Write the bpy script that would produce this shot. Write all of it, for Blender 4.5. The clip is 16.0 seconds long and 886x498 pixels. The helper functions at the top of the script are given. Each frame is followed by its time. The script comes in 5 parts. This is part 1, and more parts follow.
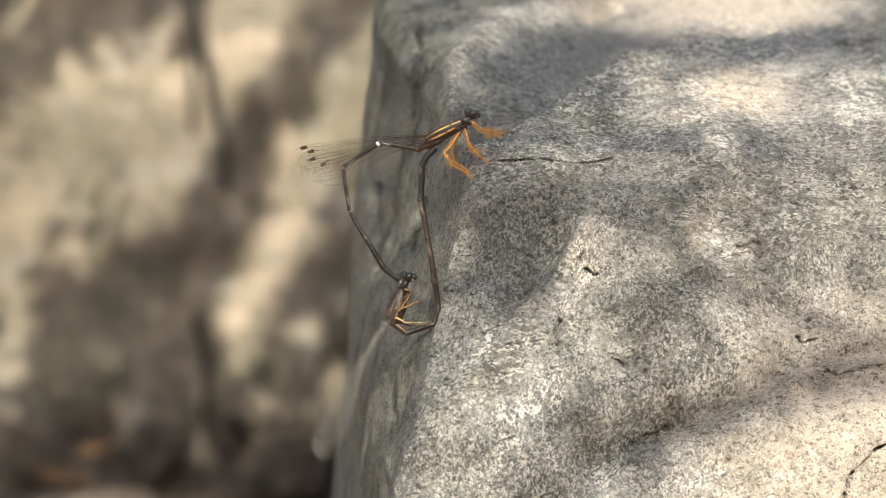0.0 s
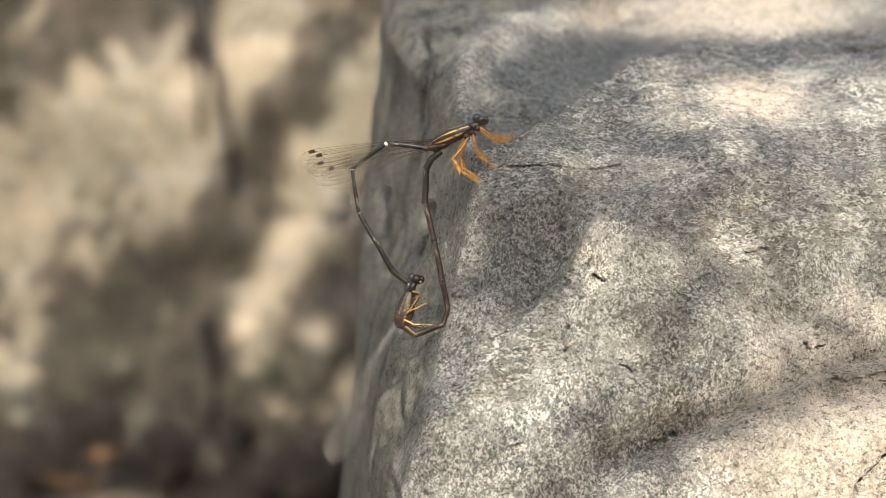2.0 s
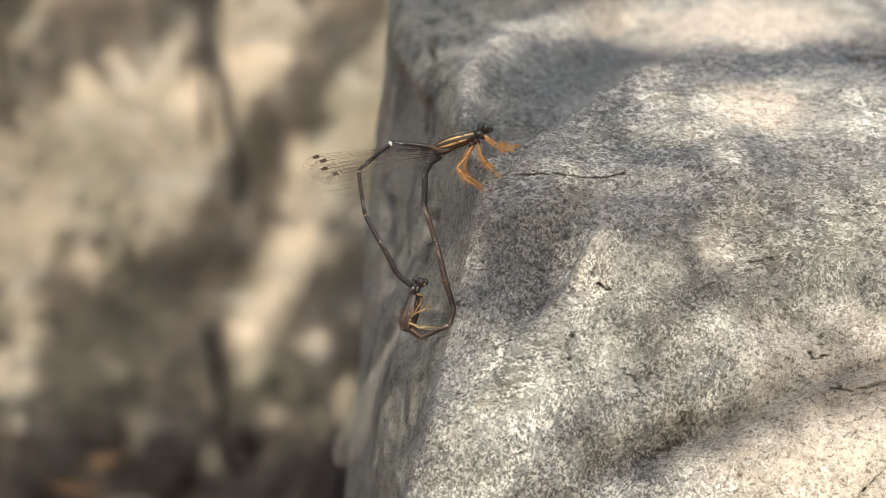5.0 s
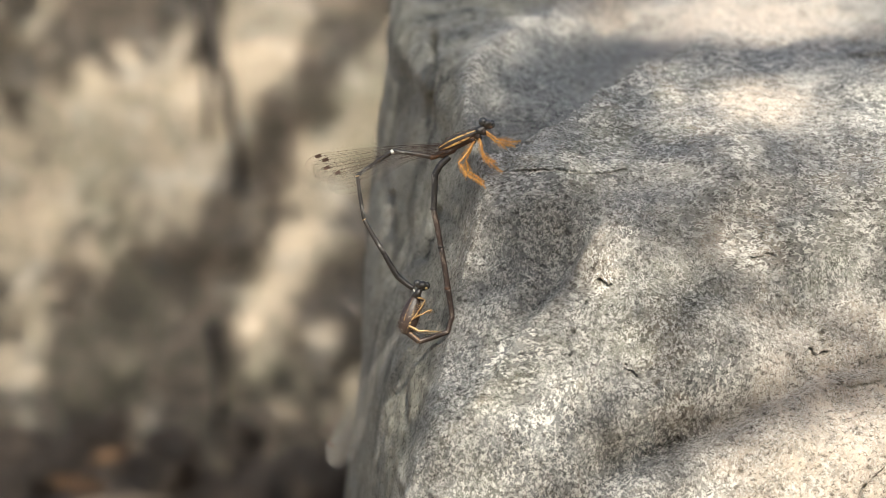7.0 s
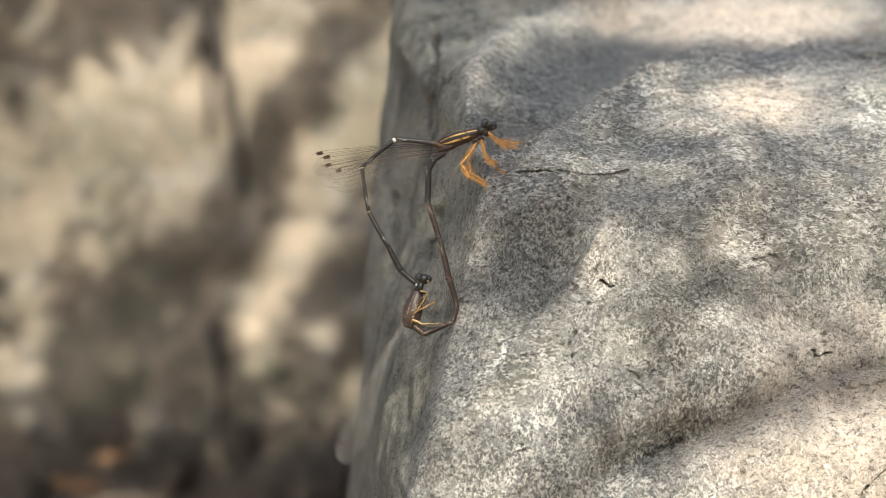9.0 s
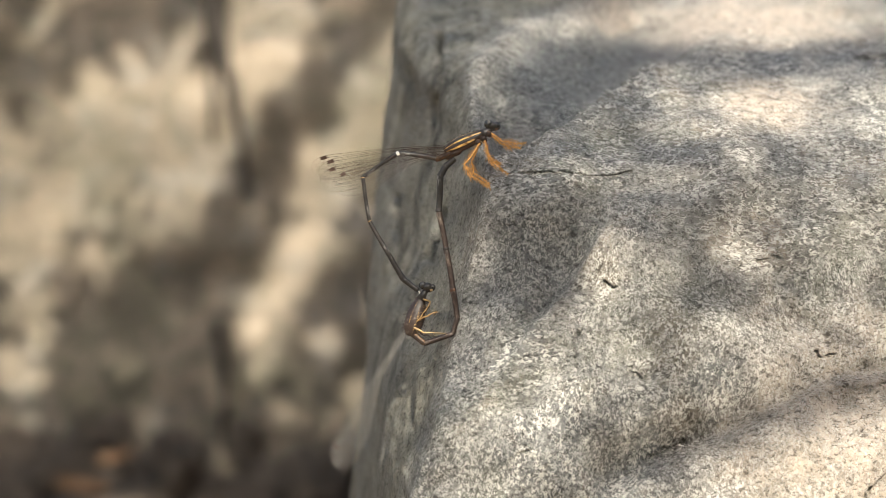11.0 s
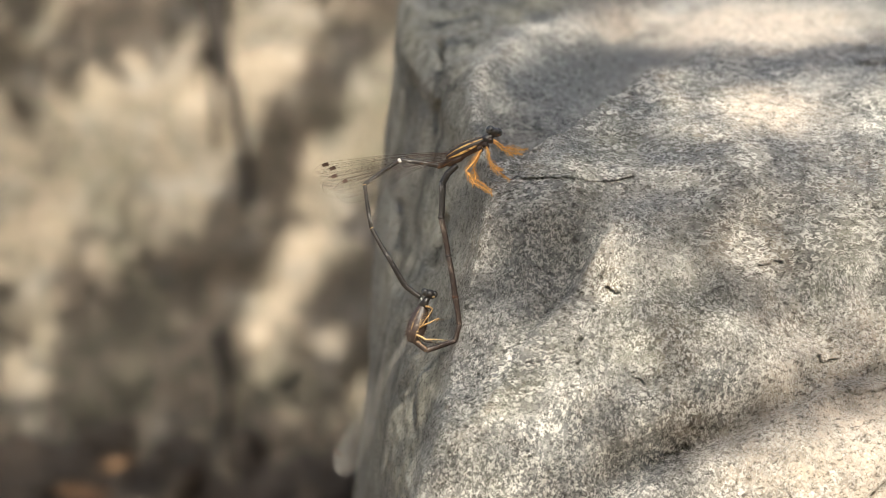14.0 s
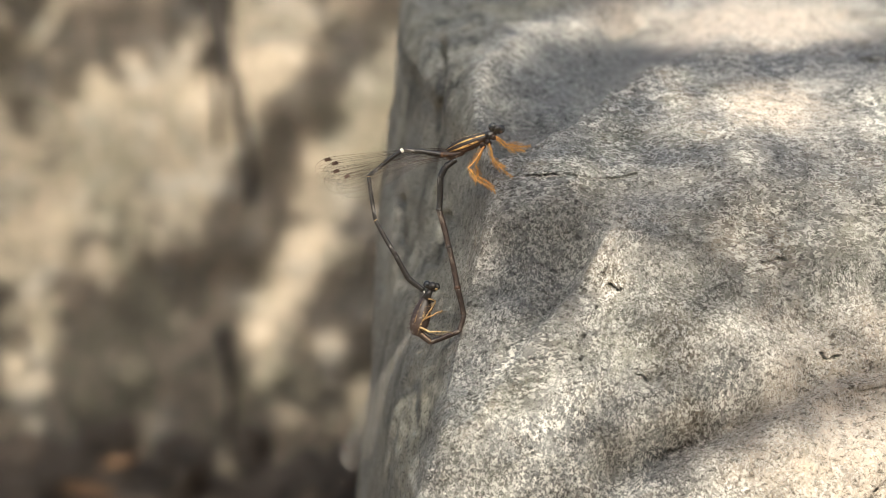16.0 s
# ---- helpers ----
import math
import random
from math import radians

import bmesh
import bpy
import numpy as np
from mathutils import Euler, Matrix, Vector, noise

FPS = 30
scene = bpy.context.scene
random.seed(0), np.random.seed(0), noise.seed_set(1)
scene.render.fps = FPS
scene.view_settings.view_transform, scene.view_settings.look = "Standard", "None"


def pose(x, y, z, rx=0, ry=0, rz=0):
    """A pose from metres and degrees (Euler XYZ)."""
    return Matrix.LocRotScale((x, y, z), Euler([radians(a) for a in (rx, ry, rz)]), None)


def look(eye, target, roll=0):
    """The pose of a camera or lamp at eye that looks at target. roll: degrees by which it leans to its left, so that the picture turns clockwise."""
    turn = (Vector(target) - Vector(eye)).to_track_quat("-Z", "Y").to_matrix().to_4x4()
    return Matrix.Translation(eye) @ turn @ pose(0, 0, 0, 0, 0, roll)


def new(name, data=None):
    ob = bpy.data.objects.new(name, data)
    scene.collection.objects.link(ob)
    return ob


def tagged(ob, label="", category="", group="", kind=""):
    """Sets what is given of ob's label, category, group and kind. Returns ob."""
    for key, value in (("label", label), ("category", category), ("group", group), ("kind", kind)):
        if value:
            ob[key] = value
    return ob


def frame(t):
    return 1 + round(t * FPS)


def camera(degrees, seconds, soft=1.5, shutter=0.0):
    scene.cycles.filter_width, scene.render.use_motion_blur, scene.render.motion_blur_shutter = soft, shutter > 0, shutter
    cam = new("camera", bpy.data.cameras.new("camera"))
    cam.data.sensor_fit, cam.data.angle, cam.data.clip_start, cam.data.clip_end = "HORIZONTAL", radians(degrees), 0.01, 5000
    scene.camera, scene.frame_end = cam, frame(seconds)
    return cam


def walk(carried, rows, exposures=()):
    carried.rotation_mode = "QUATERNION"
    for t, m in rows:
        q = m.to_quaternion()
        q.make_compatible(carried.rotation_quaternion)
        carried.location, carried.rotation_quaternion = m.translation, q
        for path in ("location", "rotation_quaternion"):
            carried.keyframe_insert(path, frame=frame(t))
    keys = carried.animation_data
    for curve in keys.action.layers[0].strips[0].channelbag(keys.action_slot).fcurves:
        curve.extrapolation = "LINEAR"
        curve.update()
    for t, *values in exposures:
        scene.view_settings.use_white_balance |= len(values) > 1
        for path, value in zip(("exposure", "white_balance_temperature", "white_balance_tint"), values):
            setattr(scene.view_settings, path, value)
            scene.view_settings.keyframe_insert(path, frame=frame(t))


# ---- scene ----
cam = camera(24, 16.0, soft=0.75)
cam.data.dof.use_dof = True
cam.data.dof.focus_distance = 0.294
cam.data.dof.aperture_fstop = 16.5
cam.data.dof.aperture_blades = 7
walk(cam, [
    (0.0, pose(0, 0, 0.34, 70.0000, 0, 0.0000) @ pose(0, 0, 0, 0, 0, 0.00)),
    (0.5, pose(0, 0, 0.34, 70.0140, 0, 0.0419) @ pose(0, 0, 0, 0, 0, 0.07)),
    (1.0, pose(0, 0, 0.34, 70.1662, 0, 0.1429) @ pose(0, 0, 0, 0, 0, 0.00)),
    (1.5, pose(0, 0, 0.34, 70.1491, 0, 0.2004) @ pose(0, 0, 0, 0, 0, 0.15)),
    (2.0, pose(0, 0, 0.34, 70.1616, 0, 0.2361) @ pose(0, 0, 0, 0, 0, 0.03)),
    (2.5, pose(0, 0, 0.34, 70.2330, 0, 0.2563) @ pose(0, 0, 0, 0, 0, -0.20)),
    (3.0, pose(0, 0, 0.34, 70.2423, 0, 0.3153) @ pose(0, 0, 0, 0, 0, -0.10)),
    (3.5, pose(0, 0, 0.34, 70.2408, 0, 0.3200) @ pose(0, 0, 0, 0, 0, 0.12)),
    (4.0, pose(0, 0, 0.34, 70.3138, 0, 0.3076) @ pose(0, 0, 0, 0, 0, 0.15)),
    (6.5, pose(0, 0, 0.34, 70.4070, 0, 0.4551) @ pose(0, 0, 0, 0, 0, 0.24)),
    (7.0, pose(0, 0, 0.34, 70.2641, 0, 0.4008) @ pose(0, 0, 0, 0, 0, 0.24)),
    (7.5, pose(0, 0, 0.34, 70.2206, 0, 0.4380) @ pose(0, 0, 0, 0, 0, 0.20)),
    (8.0, pose(0, 0, 0.34, 70.4101, 0, 0.4660) @ pose(0, 0, 0, 0, 0, 0.14)),
    (8.5, pose(0, 0, 0.34, 70.3107, 0, 0.4443) @ pose(0, 0, 0, 0, 0, 0.26)),
    (9.0, pose(0, 0, 0.34, 70.2951, 0, 0.4629) @ pose(0, 0, 0, 0, 0, 0.24)),
    (11.5, pose(0, 0, 0.34, 70.3309, 0, 0.6136) @ pose(0, 0, 0, 0, 0, 0.26)),
    (12.0, pose(0, 0, 0.34, 70.5048, 0, 0.6990) @ pose(0, 0, 0, 0, 0, 0.22)),
    (12.5, pose(0, 0, 0.34, 70.7720, 0, 0.7673) @ pose(0, 0, 0, 0, 0, 0.14)),
    (13.0, pose(0, 0, 0.34, 70.6369, 0, 0.7642) @ pose(0, 0, 0, 0, 0, 0.00)),
    (13.5, pose(0, 0, 0.34, 70.6213, 0, 0.6959) @ pose(0, 0, 0, 0, 0, 0.22)),
    (14.0, pose(0, 0, 0.34, 70.4878, 0, 0.6167) @ pose(0, 0, 0, 0, 0, 0.10)),
    (14.5, pose(0, 0, 0.34, 70.5468, 0, 0.7083) @ pose(0, 0, 0, 0, 0, 0.25)),
    (15.0, pose(0, 0, 0.34, 70.5002, 0, 0.7456) @ pose(0, 0, 0, 0, 0, -0.05)),
    (15.5, pose(0, 0, 0.34, 70.4256, 0, 0.6866) @ pose(0, 0, 0, 0, 0, 0.03)),
    (16.0, pose(0, 0, 0.34, 70.4023, 0, 0.6959) @ pose(0, 0, 0, 0, 0, 0.00)),
], [(0, 1.25, 6620, 5.0), (4, 1.25, 6620, 5.0), (6.3, 1.25, 6420, 4.8), (9.2, 1.22, 6420, 4.8), (11.3, 1.24, 6620, 5.0), (16, 1.26, 6600, 4.8)])

# ---- light ----
TO_SUN = Vector((0.17, -0.60, 0.78)).normalized()
sky_world = bpy.data.worlds.new("sky")
scene.world = sky_world
sky_world.use_nodes = True
nt = sky_world.node_tree
sky = nt.nodes.new("ShaderNodeTexSky")
sky.sky_type = 'NISHITA'
sky.sun_disc = False
sky.air_density, sky.dust_density, sky.ozone_density = 1.0, 5.0, 0.6
sky.sun_elevation = math.asin(TO_SUN.z)
sky.sun_rotation = math.atan2(TO_SUN.x, TO_SUN.y)
nt.links.new(sky.outputs[0], nt.nodes["Background"].inputs[0])
nt.nodes["Background"].inputs[1].default_value = 0.138
sun_data = bpy.data.lights.new("sun", 'SUN')
sun_data.energy, sun_data.angle, sun_data.color = 5.0, radians(0.55), (1.0, 0.905, 0.80)
sun = new("sun", sun_data)
sun.matrix_world = look(TO_SUN * 6, (0, 0, 0))

# ---- frames of reference ----
PITCH, EYE_Z, NEAR = 20.0, 0.34, 0.294      # tilt down, eye height, distance of the insects
VIEW = pose(0, 0, EYE_Z, -PITCH)            # x across, y away, z up the sight line's plane
MM = 0.001
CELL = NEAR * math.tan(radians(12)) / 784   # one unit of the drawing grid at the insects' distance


def at(px, py, away=0.0):
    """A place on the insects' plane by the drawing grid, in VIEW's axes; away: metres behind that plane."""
    k = (NEAR + away) / NEAR * CELL
    return Vector(((px - 784) * k, NEAR + away, (441 - py) * k))


# ---- materials ----
def material(name):
    m = bpy.data.materials.new(name)
    m.use_nodes = True
    return m, m.node_tree, m.node_tree.nodes["Principled BSDF"]


def node(nt, kind, **kw):
    n = nt.nodes.new(kind)
    for key, value in kw.items():
        n.inputs[key].default_value = value
    return n


def ramp(nt, source, stops):
    n = nt.nodes.new("ShaderNodeValToRGB")
    e = n.color_ramp.elements
    while len(e) < len(stops):
        e.new(0.5)
    for el, (p, c) in zip(e, stops):
        el.position, el.color = p, (*c, 1)
    nt.links.new(source, n.inputs[0])
    return n


def mix(nt, fac, a, b, how='MIX'):
    n = nt.nodes.new("ShaderNodeMix")
    n.data_type, n.blend_type = 'RGBA', how
    for sock, v in ((n.inputs[0], fac), (n.inputs[6], a), (n.inputs[7], b)):
        if hasattr(v, "is_output"):
            nt.links.new(v, sock)
        else:
            sock.default_value = v if not isinstance(v, tuple) else (*v, 1)
    return n.outputs[2]


def rock_material(name, tones, fleck, grain=1.0, relief=0.0003, rust=0.3, lichen=False):
    """Gritty weathered stone: broad stains, mottling, fine pale strands and dark specks, fine relief."""
    m, nt, p = material(name)
    tc = nt.nodes.new("ShaderNodeTexCoord")
    src = tc.outputs["Object"]

    def noise_tex(scale, detail, rough=0.6, dist=0.0, stretch=None):
        n = node(nt, "ShaderNodeTexNoise", Scale=scale, Detail=detail, Roughness=rough, Distortion=dist)
        if stretch:
            mp = node(nt, "ShaderNodeMapping", Scale=stretch)
            nt.links.new(src, mp.inputs[0])
            nt.links.new(mp.outputs[0], n.inputs[0])
        else:
            nt.links.new(src, n.inputs[0])
        return n.outputs[0]
    broad = ramp(nt, noise_tex(34, 6, 0.62, 0.5), [(0.39, tones[0]), (0.5, tones[1]), (0.61, tones[2])]).outputs[0]
    mott = noise_tex(330 * grain, 6, 0.72)
    c = mix(nt, 1.0, broad, ramp(nt, mott, [(0.3, (0.5, 0.5, 0.5)), (0.5, (0.97, 0.97, 0.96)), (0.7, (1.35, 1.33, 1.28))]).outputs[0], 'MULTIPLY')
    ru = ramp(nt, noise_tex(80, 5, 0.7, 0.6), [(0.54, (0, 0, 0)), (0.72, (rust, rust, rust))]).outputs[0]
    c = mix(nt, ru, c, (0.36, 0.255, 0.165))
    if lichen:
        pale = ramp(nt, noise_tex(38, 5, 0.7, 0.8), [(0.53, (0, 0, 0)), (0.62, (0.7, 0.7, 0.7))]).outputs[0]
        c = mix(nt, pale, c, (0.27, 0.262, 0.238))
        olive = ramp(nt, noise_tex(26, 5, 0.65, 0.5, (1, 1, 0.6)), [(0.5, (0, 0, 0)), (0.63, (0.65, 0.65, 0.65))]).outputs[0]
        c = mix(nt, olive, c, (0.118, 0.117, 0.074))
    # strands: thin contour lines of two drawn-out noises, broken up by the mottling
    lying = noise_tex(1500 * grain, 2, 0.6, 1.2, (0.55, 1, 1))
    upright = noise_tex(1700 * grain, 2, 0.6, 1.0, (1, 1, 0.5))
    where = ramp(nt, noise_tex(45, 3), [(0.42, (0, 0, 0)), (0.58, (1, 1, 1))]).outputs[0]
    strand_l = ramp(nt, lying, [(0.43, (0, 0, 0)), (0.475, (1, 1, 1)), (0.525, (1, 1, 1)), (0.57, (0, 0, 0))]).outputs[0]
    strand_u = ramp(nt, upright, [(0.43, (0, 0, 0)), (0.475, (1, 1, 1)), (0.525, (1, 1, 1)), (0.57, (0, 0, 0))]).outputs[0]
    strand = mix(nt, where, strand_l, strand_u)
    breaks = ramp(nt, noise_tex(620 * grain, 3, 0.7), [(0.40, (0.03, 0.03, 0.03)), (0.56, (1, 1, 1))]).outputs[0]
    strand = mix(nt, 1.0, strand, breaks, 'MULTIPLY')
    c = mix(nt, strand, c, fleck)
    dk = noise_tex(1900 * grain, 3, 0.7, 0.6)
    dkm = ramp(nt, dk, [(0.36, (1, 1, 1)), (0.46, (0, 0, 0))]).outputs[0]
    c = mix(nt, dkm, c, mix(nt, 1.0, c, (0.24, 0.235, 0.23), 'MULTIPLY'))
    nt.links.new(c, p.inputs["Base Color"])
    nt.links.new(ramp(nt, dk, [(0.35, (0.92, 0.92, 0.92)), (0.7, (0.6, 0.6, 0.6))]).outputs[0], p.inputs["Roughness"])
    p.inputs["Specular IOR Level"].default_value = 0.35
    b1 = node(nt, "ShaderNodeBump", Strength=1.0, Distance=relief * 0.5)
    nt.links.new(strand, b1.inputs["Height"])
    b3 = node(nt, "ShaderNodeBump", Strength=0.9, Distance=relief)
    nt.links.new(dk, b3.inputs["Height"])
    b2 = node(nt, "ShaderNodeBump", Strength=0.9, Distance=relief * 5)
    nt.links.new(mott, b2.inputs["Height"])
    nt.links.new(b2.outputs[0], b3.inputs["Normal"])
    nt.links.new(b3.outputs[0], b1.inputs["Normal"])
    nt.links.new(b1.outputs[0], p.inputs["Normal"])
    return m


def granite_material(name):
    """Weathered granite: grey, greenish and warm stains, matted pale filaments, sparse dark specks, gritty relief."""
    m, nt, p = material(name)
    tc = nt.nodes.new("ShaderNodeTexCoord")

    def noise_tex(scale, detail, rough=0.6, dist=0.0, stretch=None, turn=(0, 0, 0)):
        n = node(nt, "ShaderNodeTexNoise", Scale=scale, Detail=detail, Roughness=rough, Distortion=dist)
        mp = node(nt, "ShaderNodeMapping", Scale=stretch or (1, 1, 1), Rotation=turn)
        nt.links.new(tc.outputs["Object"], mp.inputs[0])
        nt.links.new(mp.outputs[0], n.inputs[0])
        return n.outputs[0]

    def grey(v):
        return (v, v, v)

    c = ramp(nt, noise_tex(30, 5, 0.6, 0.6), [(0.34, (0.17, 0.178, 0.18)), (0.5, (0.245, 0.243, 0.23)), (0.66, (0.36, 0.342, 0.305))]).outputs[0]
    green = ramp(nt, noise_tex(62, 4, 0.65, 0.4, turn=(1, 0.4, 0)), [(0.5, grey(0)), (0.64, grey(0.55))]).outputs[0]
    c = mix(nt, green, c, (0.225, 0.228, 0.17))
    warm = ramp(nt, noise_tex(75, 5, 0.7, 0.6, turn=(0.9, 1.7, 0.4)), [(0.53, grey(0)), (0.7, grey(0.45))]).outputs[0]
    c = mix(nt, warm, c, (0.37, 0.27, 0.18))
    # sunlight painted in as warm pale patches, where the foliage opens
    sun_patches = []
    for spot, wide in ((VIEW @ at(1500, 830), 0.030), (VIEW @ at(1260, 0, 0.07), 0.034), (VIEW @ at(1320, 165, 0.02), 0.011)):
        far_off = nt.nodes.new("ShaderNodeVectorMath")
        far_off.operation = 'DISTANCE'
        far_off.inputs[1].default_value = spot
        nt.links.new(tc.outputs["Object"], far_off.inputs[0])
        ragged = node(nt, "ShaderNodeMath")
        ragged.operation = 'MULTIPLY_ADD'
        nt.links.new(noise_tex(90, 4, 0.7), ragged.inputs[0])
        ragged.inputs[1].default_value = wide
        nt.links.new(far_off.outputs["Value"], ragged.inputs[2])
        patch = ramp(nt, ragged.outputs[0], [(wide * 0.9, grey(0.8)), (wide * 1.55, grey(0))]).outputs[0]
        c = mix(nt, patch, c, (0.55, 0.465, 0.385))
        sun_patches.append(patch)
    # brown stains in the pits and hollows
    for spot, wide in ((VIEW @ at(1160, 562, -0.006), 0.0042), (VIEW @ at(1168, 703, -0.006), 0.003), (VIEW @ at(1022, 470, -0.004), 0.0032), (VIEW @ at(1345, 345, -0.002), 0.003)):
        far_off = nt.nodes.new("ShaderNodeVectorMath")
        far_off.operation = 'DISTANCE'
        far_off.inputs[1].default_value = spot
        nt.links.new(tc.outputs["Object"], far_off.inputs[0])
        ragged = node(nt, "ShaderNodeMath")
        ragged.operation = 'MULTIPLY_ADD'
        nt.links.new(noise_tex(350, 4, 0.75), ragged.inputs[0])
        ragged.inputs[1].default_value = wide * 2
        nt.links.new(far_off.outputs["Value"], ragged.inputs[2])
        c = mix(nt, ramp(nt, ragged.outputs[0], [(wide * 1.2, grey(0.75)), (wide * 2.2, grey(0))]).outputs[0], c, (0.17, 0.135, 0.088))
    mott = noise_tex(420, 6, 0.75)
    c = mix(nt, 1.0, c, ramp(nt, mott, [(0.3, grey(0.45)), (0.48, grey(0.92)), (0.7, (1.46, 1.44, 1.4))]).outputs[0], 'MULTIPLY')
    # matted filaments, lying in one place and upright in another
    axes = nt.nodes.new("ShaderNodeSeparateXYZ")
    nt.links.new(tc.outputs["Object"], axes.inputs[0])
    lower = node(nt, "ShaderNodeMapRange", **{"From Min": (VIEW @ at(1100, 380)).z, "From Max": (VIEW @ at(1100, 520)).z, "To Min": -0.15, "To Max": 0.15})
    nt.links.new(axes.outputs[2], lower.inputs[0])
    both = node(nt, "ShaderNodeMath")
    nt.links.new(noise_tex(42, 3), both.inputs[0])
    nt.links.new(lower.outputs[0], both.inputs[1])
    where = ramp(nt, both.outputs[0], [(0.44, grey(0)), (0.56, grey(1))]).outputs[0]
    hollow = nt.nodes.new("ShaderNodeAttribute")
    hollow.attribute_name = "fracture_shade_low"
    where = mix(nt, hollow.outputs["Fac"], where, grey(1))
    def fibres(scale, stretch, turn, half):
        """Short, broken fibres: thin contour bands of a drawn-out noise."""
        n = noise_tex(scale, 2, 0.5, 0.8, stretch, turn)
        band = ramp(nt, n, [(0.5 - half * 2, grey(0)), (0.5 - half, grey(1)), (0.5 + half, grey(1)), (0.5 + half * 2, grey(0))]).outputs[0]
        gaps = ramp(nt, noise_tex(scale * 0.85, 2, 0.6, 0.3, stretch, (turn[0], turn[1] + 0.9, turn[2])), [(0.40, grey(0)), (0.49, grey(1))]).outputs[0]
        return mix(nt, 1.0, band, gaps, 'MULTIPLY')
    lying = fibres(1400, (0.62, 1, 1.1), (0, 0.2, 0), 0.045)
    upright = fibres(2200, (1.0, 1, 0.62), (0, -0.25, 0), 0.048)
    strand = mix(nt, where, lying, upright)
    # matted crusts: sparse on the bare stone, dense in patches
    crust = ramp(nt, noise_tex(480, 4, 0.7, 0.6), [(0.38, grey(0.3)), (0.54, grey(1))]).outputs[0]
    strand = mix(nt, 1.0, strand, crust, 'MULTIPLY')
    for patch in sun_patches:
        strand = mix(nt, 1.0, strand, ramp(nt, patch, [(0.0, grey(1)), (0.8, grey(0.45))]).outputs[0], 'MULTIPLY')
    # fractures beside the scarp and above the lip: shade painted darker, few filaments
    for where_broken, tone, hairy in (("fracture_shade_low", (0.15, 0.156, 0.152), 0.7), ("fracture_shade_high", (0.195, 0.203, 0.20), 0.42)):
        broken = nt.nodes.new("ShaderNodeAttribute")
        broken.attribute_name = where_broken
        fresh_shade = broken.outputs["Fac"]
        c = mix(nt, fresh_shade, c, mix(nt, 1.0, tone, ramp(nt, mott, [(0.3, grey(0.65)), (0.7, grey(1.3))]).outputs[0], 'MULTIPLY'))
        strand = mix(nt, 1.0, strand, ramp(nt, fresh_shade, [(0.0, grey(1)), (0.85, grey(hairy))]).outputs[0], 'MULTIPLY')
    # olive tint lightens the upright side in place of bounced light; dark vertical streaks
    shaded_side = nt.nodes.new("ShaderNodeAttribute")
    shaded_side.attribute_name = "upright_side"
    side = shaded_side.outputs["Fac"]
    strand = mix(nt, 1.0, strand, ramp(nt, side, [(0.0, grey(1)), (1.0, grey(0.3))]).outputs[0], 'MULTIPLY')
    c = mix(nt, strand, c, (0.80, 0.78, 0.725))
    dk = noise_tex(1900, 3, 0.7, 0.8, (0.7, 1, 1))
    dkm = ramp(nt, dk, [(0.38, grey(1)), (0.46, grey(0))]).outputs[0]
    olive_lift = ramp(nt, noise_tex(55, 4, 0.65, 0.4, (1, 1, 0.35)), [(0.35, grey(0.35)), (0.62, grey(0.85))]).outputs[0]
    c = mix(nt, mix(nt, 1.0, side, olive_lift, 'MULTIPLY'), c, mix(nt, 1.0, (0.29, 0.28, 0.222), ramp(nt, mott, [(0.3, grey(0.6)), (0.7, grey(1.35))]).outputs[0], 'MULTIPLY'))
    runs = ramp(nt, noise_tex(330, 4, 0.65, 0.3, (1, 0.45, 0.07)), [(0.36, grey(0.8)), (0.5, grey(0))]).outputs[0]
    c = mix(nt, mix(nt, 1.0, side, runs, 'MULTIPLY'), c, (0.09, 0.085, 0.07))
    c = mix(nt, dkm, c, mix(nt, 1.0, c, (0.36, 0.35, 0.335), 'MULTIPLY'))
    nt.links.new(c, p.inputs["Base Color"])
    nt.links.new(ramp(nt, dk, [(0.35, grey(0.9)), (0.7, grey(0.5))]).outputs[0], p.inputs["Roughness"])
    p.inputs["Specular IOR Level"].default_value = 0.45
    normal = None
    for height, far in ((mott, 0.0026), (dk, 0.0006), (strand, 0.0006)):
        bump = node(nt, "ShaderNodeBump", Strength=0.95, Distance=far)
        nt.links.new(height, bump.inputs["Height"])
        if normal:
            nt.links.new(normal, bump.inputs["Normal"])
        normal = bump.outputs[0]
    nt.links.new(normal, p.inputs["Normal"])
    return m


def plain_material(name, colour, rough=0.5, scale=900.0, vary=0.3, spec=0.5, bump=0.00003, sheen=0.0):
    m, nt, p = material(name)
    tc = nt.nodes.new("ShaderNodeTexCoord")
    n = node(nt, "ShaderNodeTexNoise", Scale=scale, Detail=4.0, Roughness=0.6)
    nt.links.new(tc.outputs["Object"], n.inputs[0])
    lo = tuple(v * (1 - vary) for v in colour)
    hi = tuple(min(1, v * (1 + vary)) for v in colour)
    nt.links.new(ramp(nt, n.outputs[0], [(0.3, lo), (0.7, hi)]).outputs[0], p.inputs["Base Color"])
    p.inputs["Roughness"].default_value = rough
    p.inputs["Specular IOR Level"].default_value = spec
    b = node(nt, "ShaderNodeBump", Strength=0.5, Distance=bump)
    nt.links.new(n.outputs[0], b.inputs["Height"])
    nt.links.new(b.outputs[0], p.inputs["Normal"])
    return m


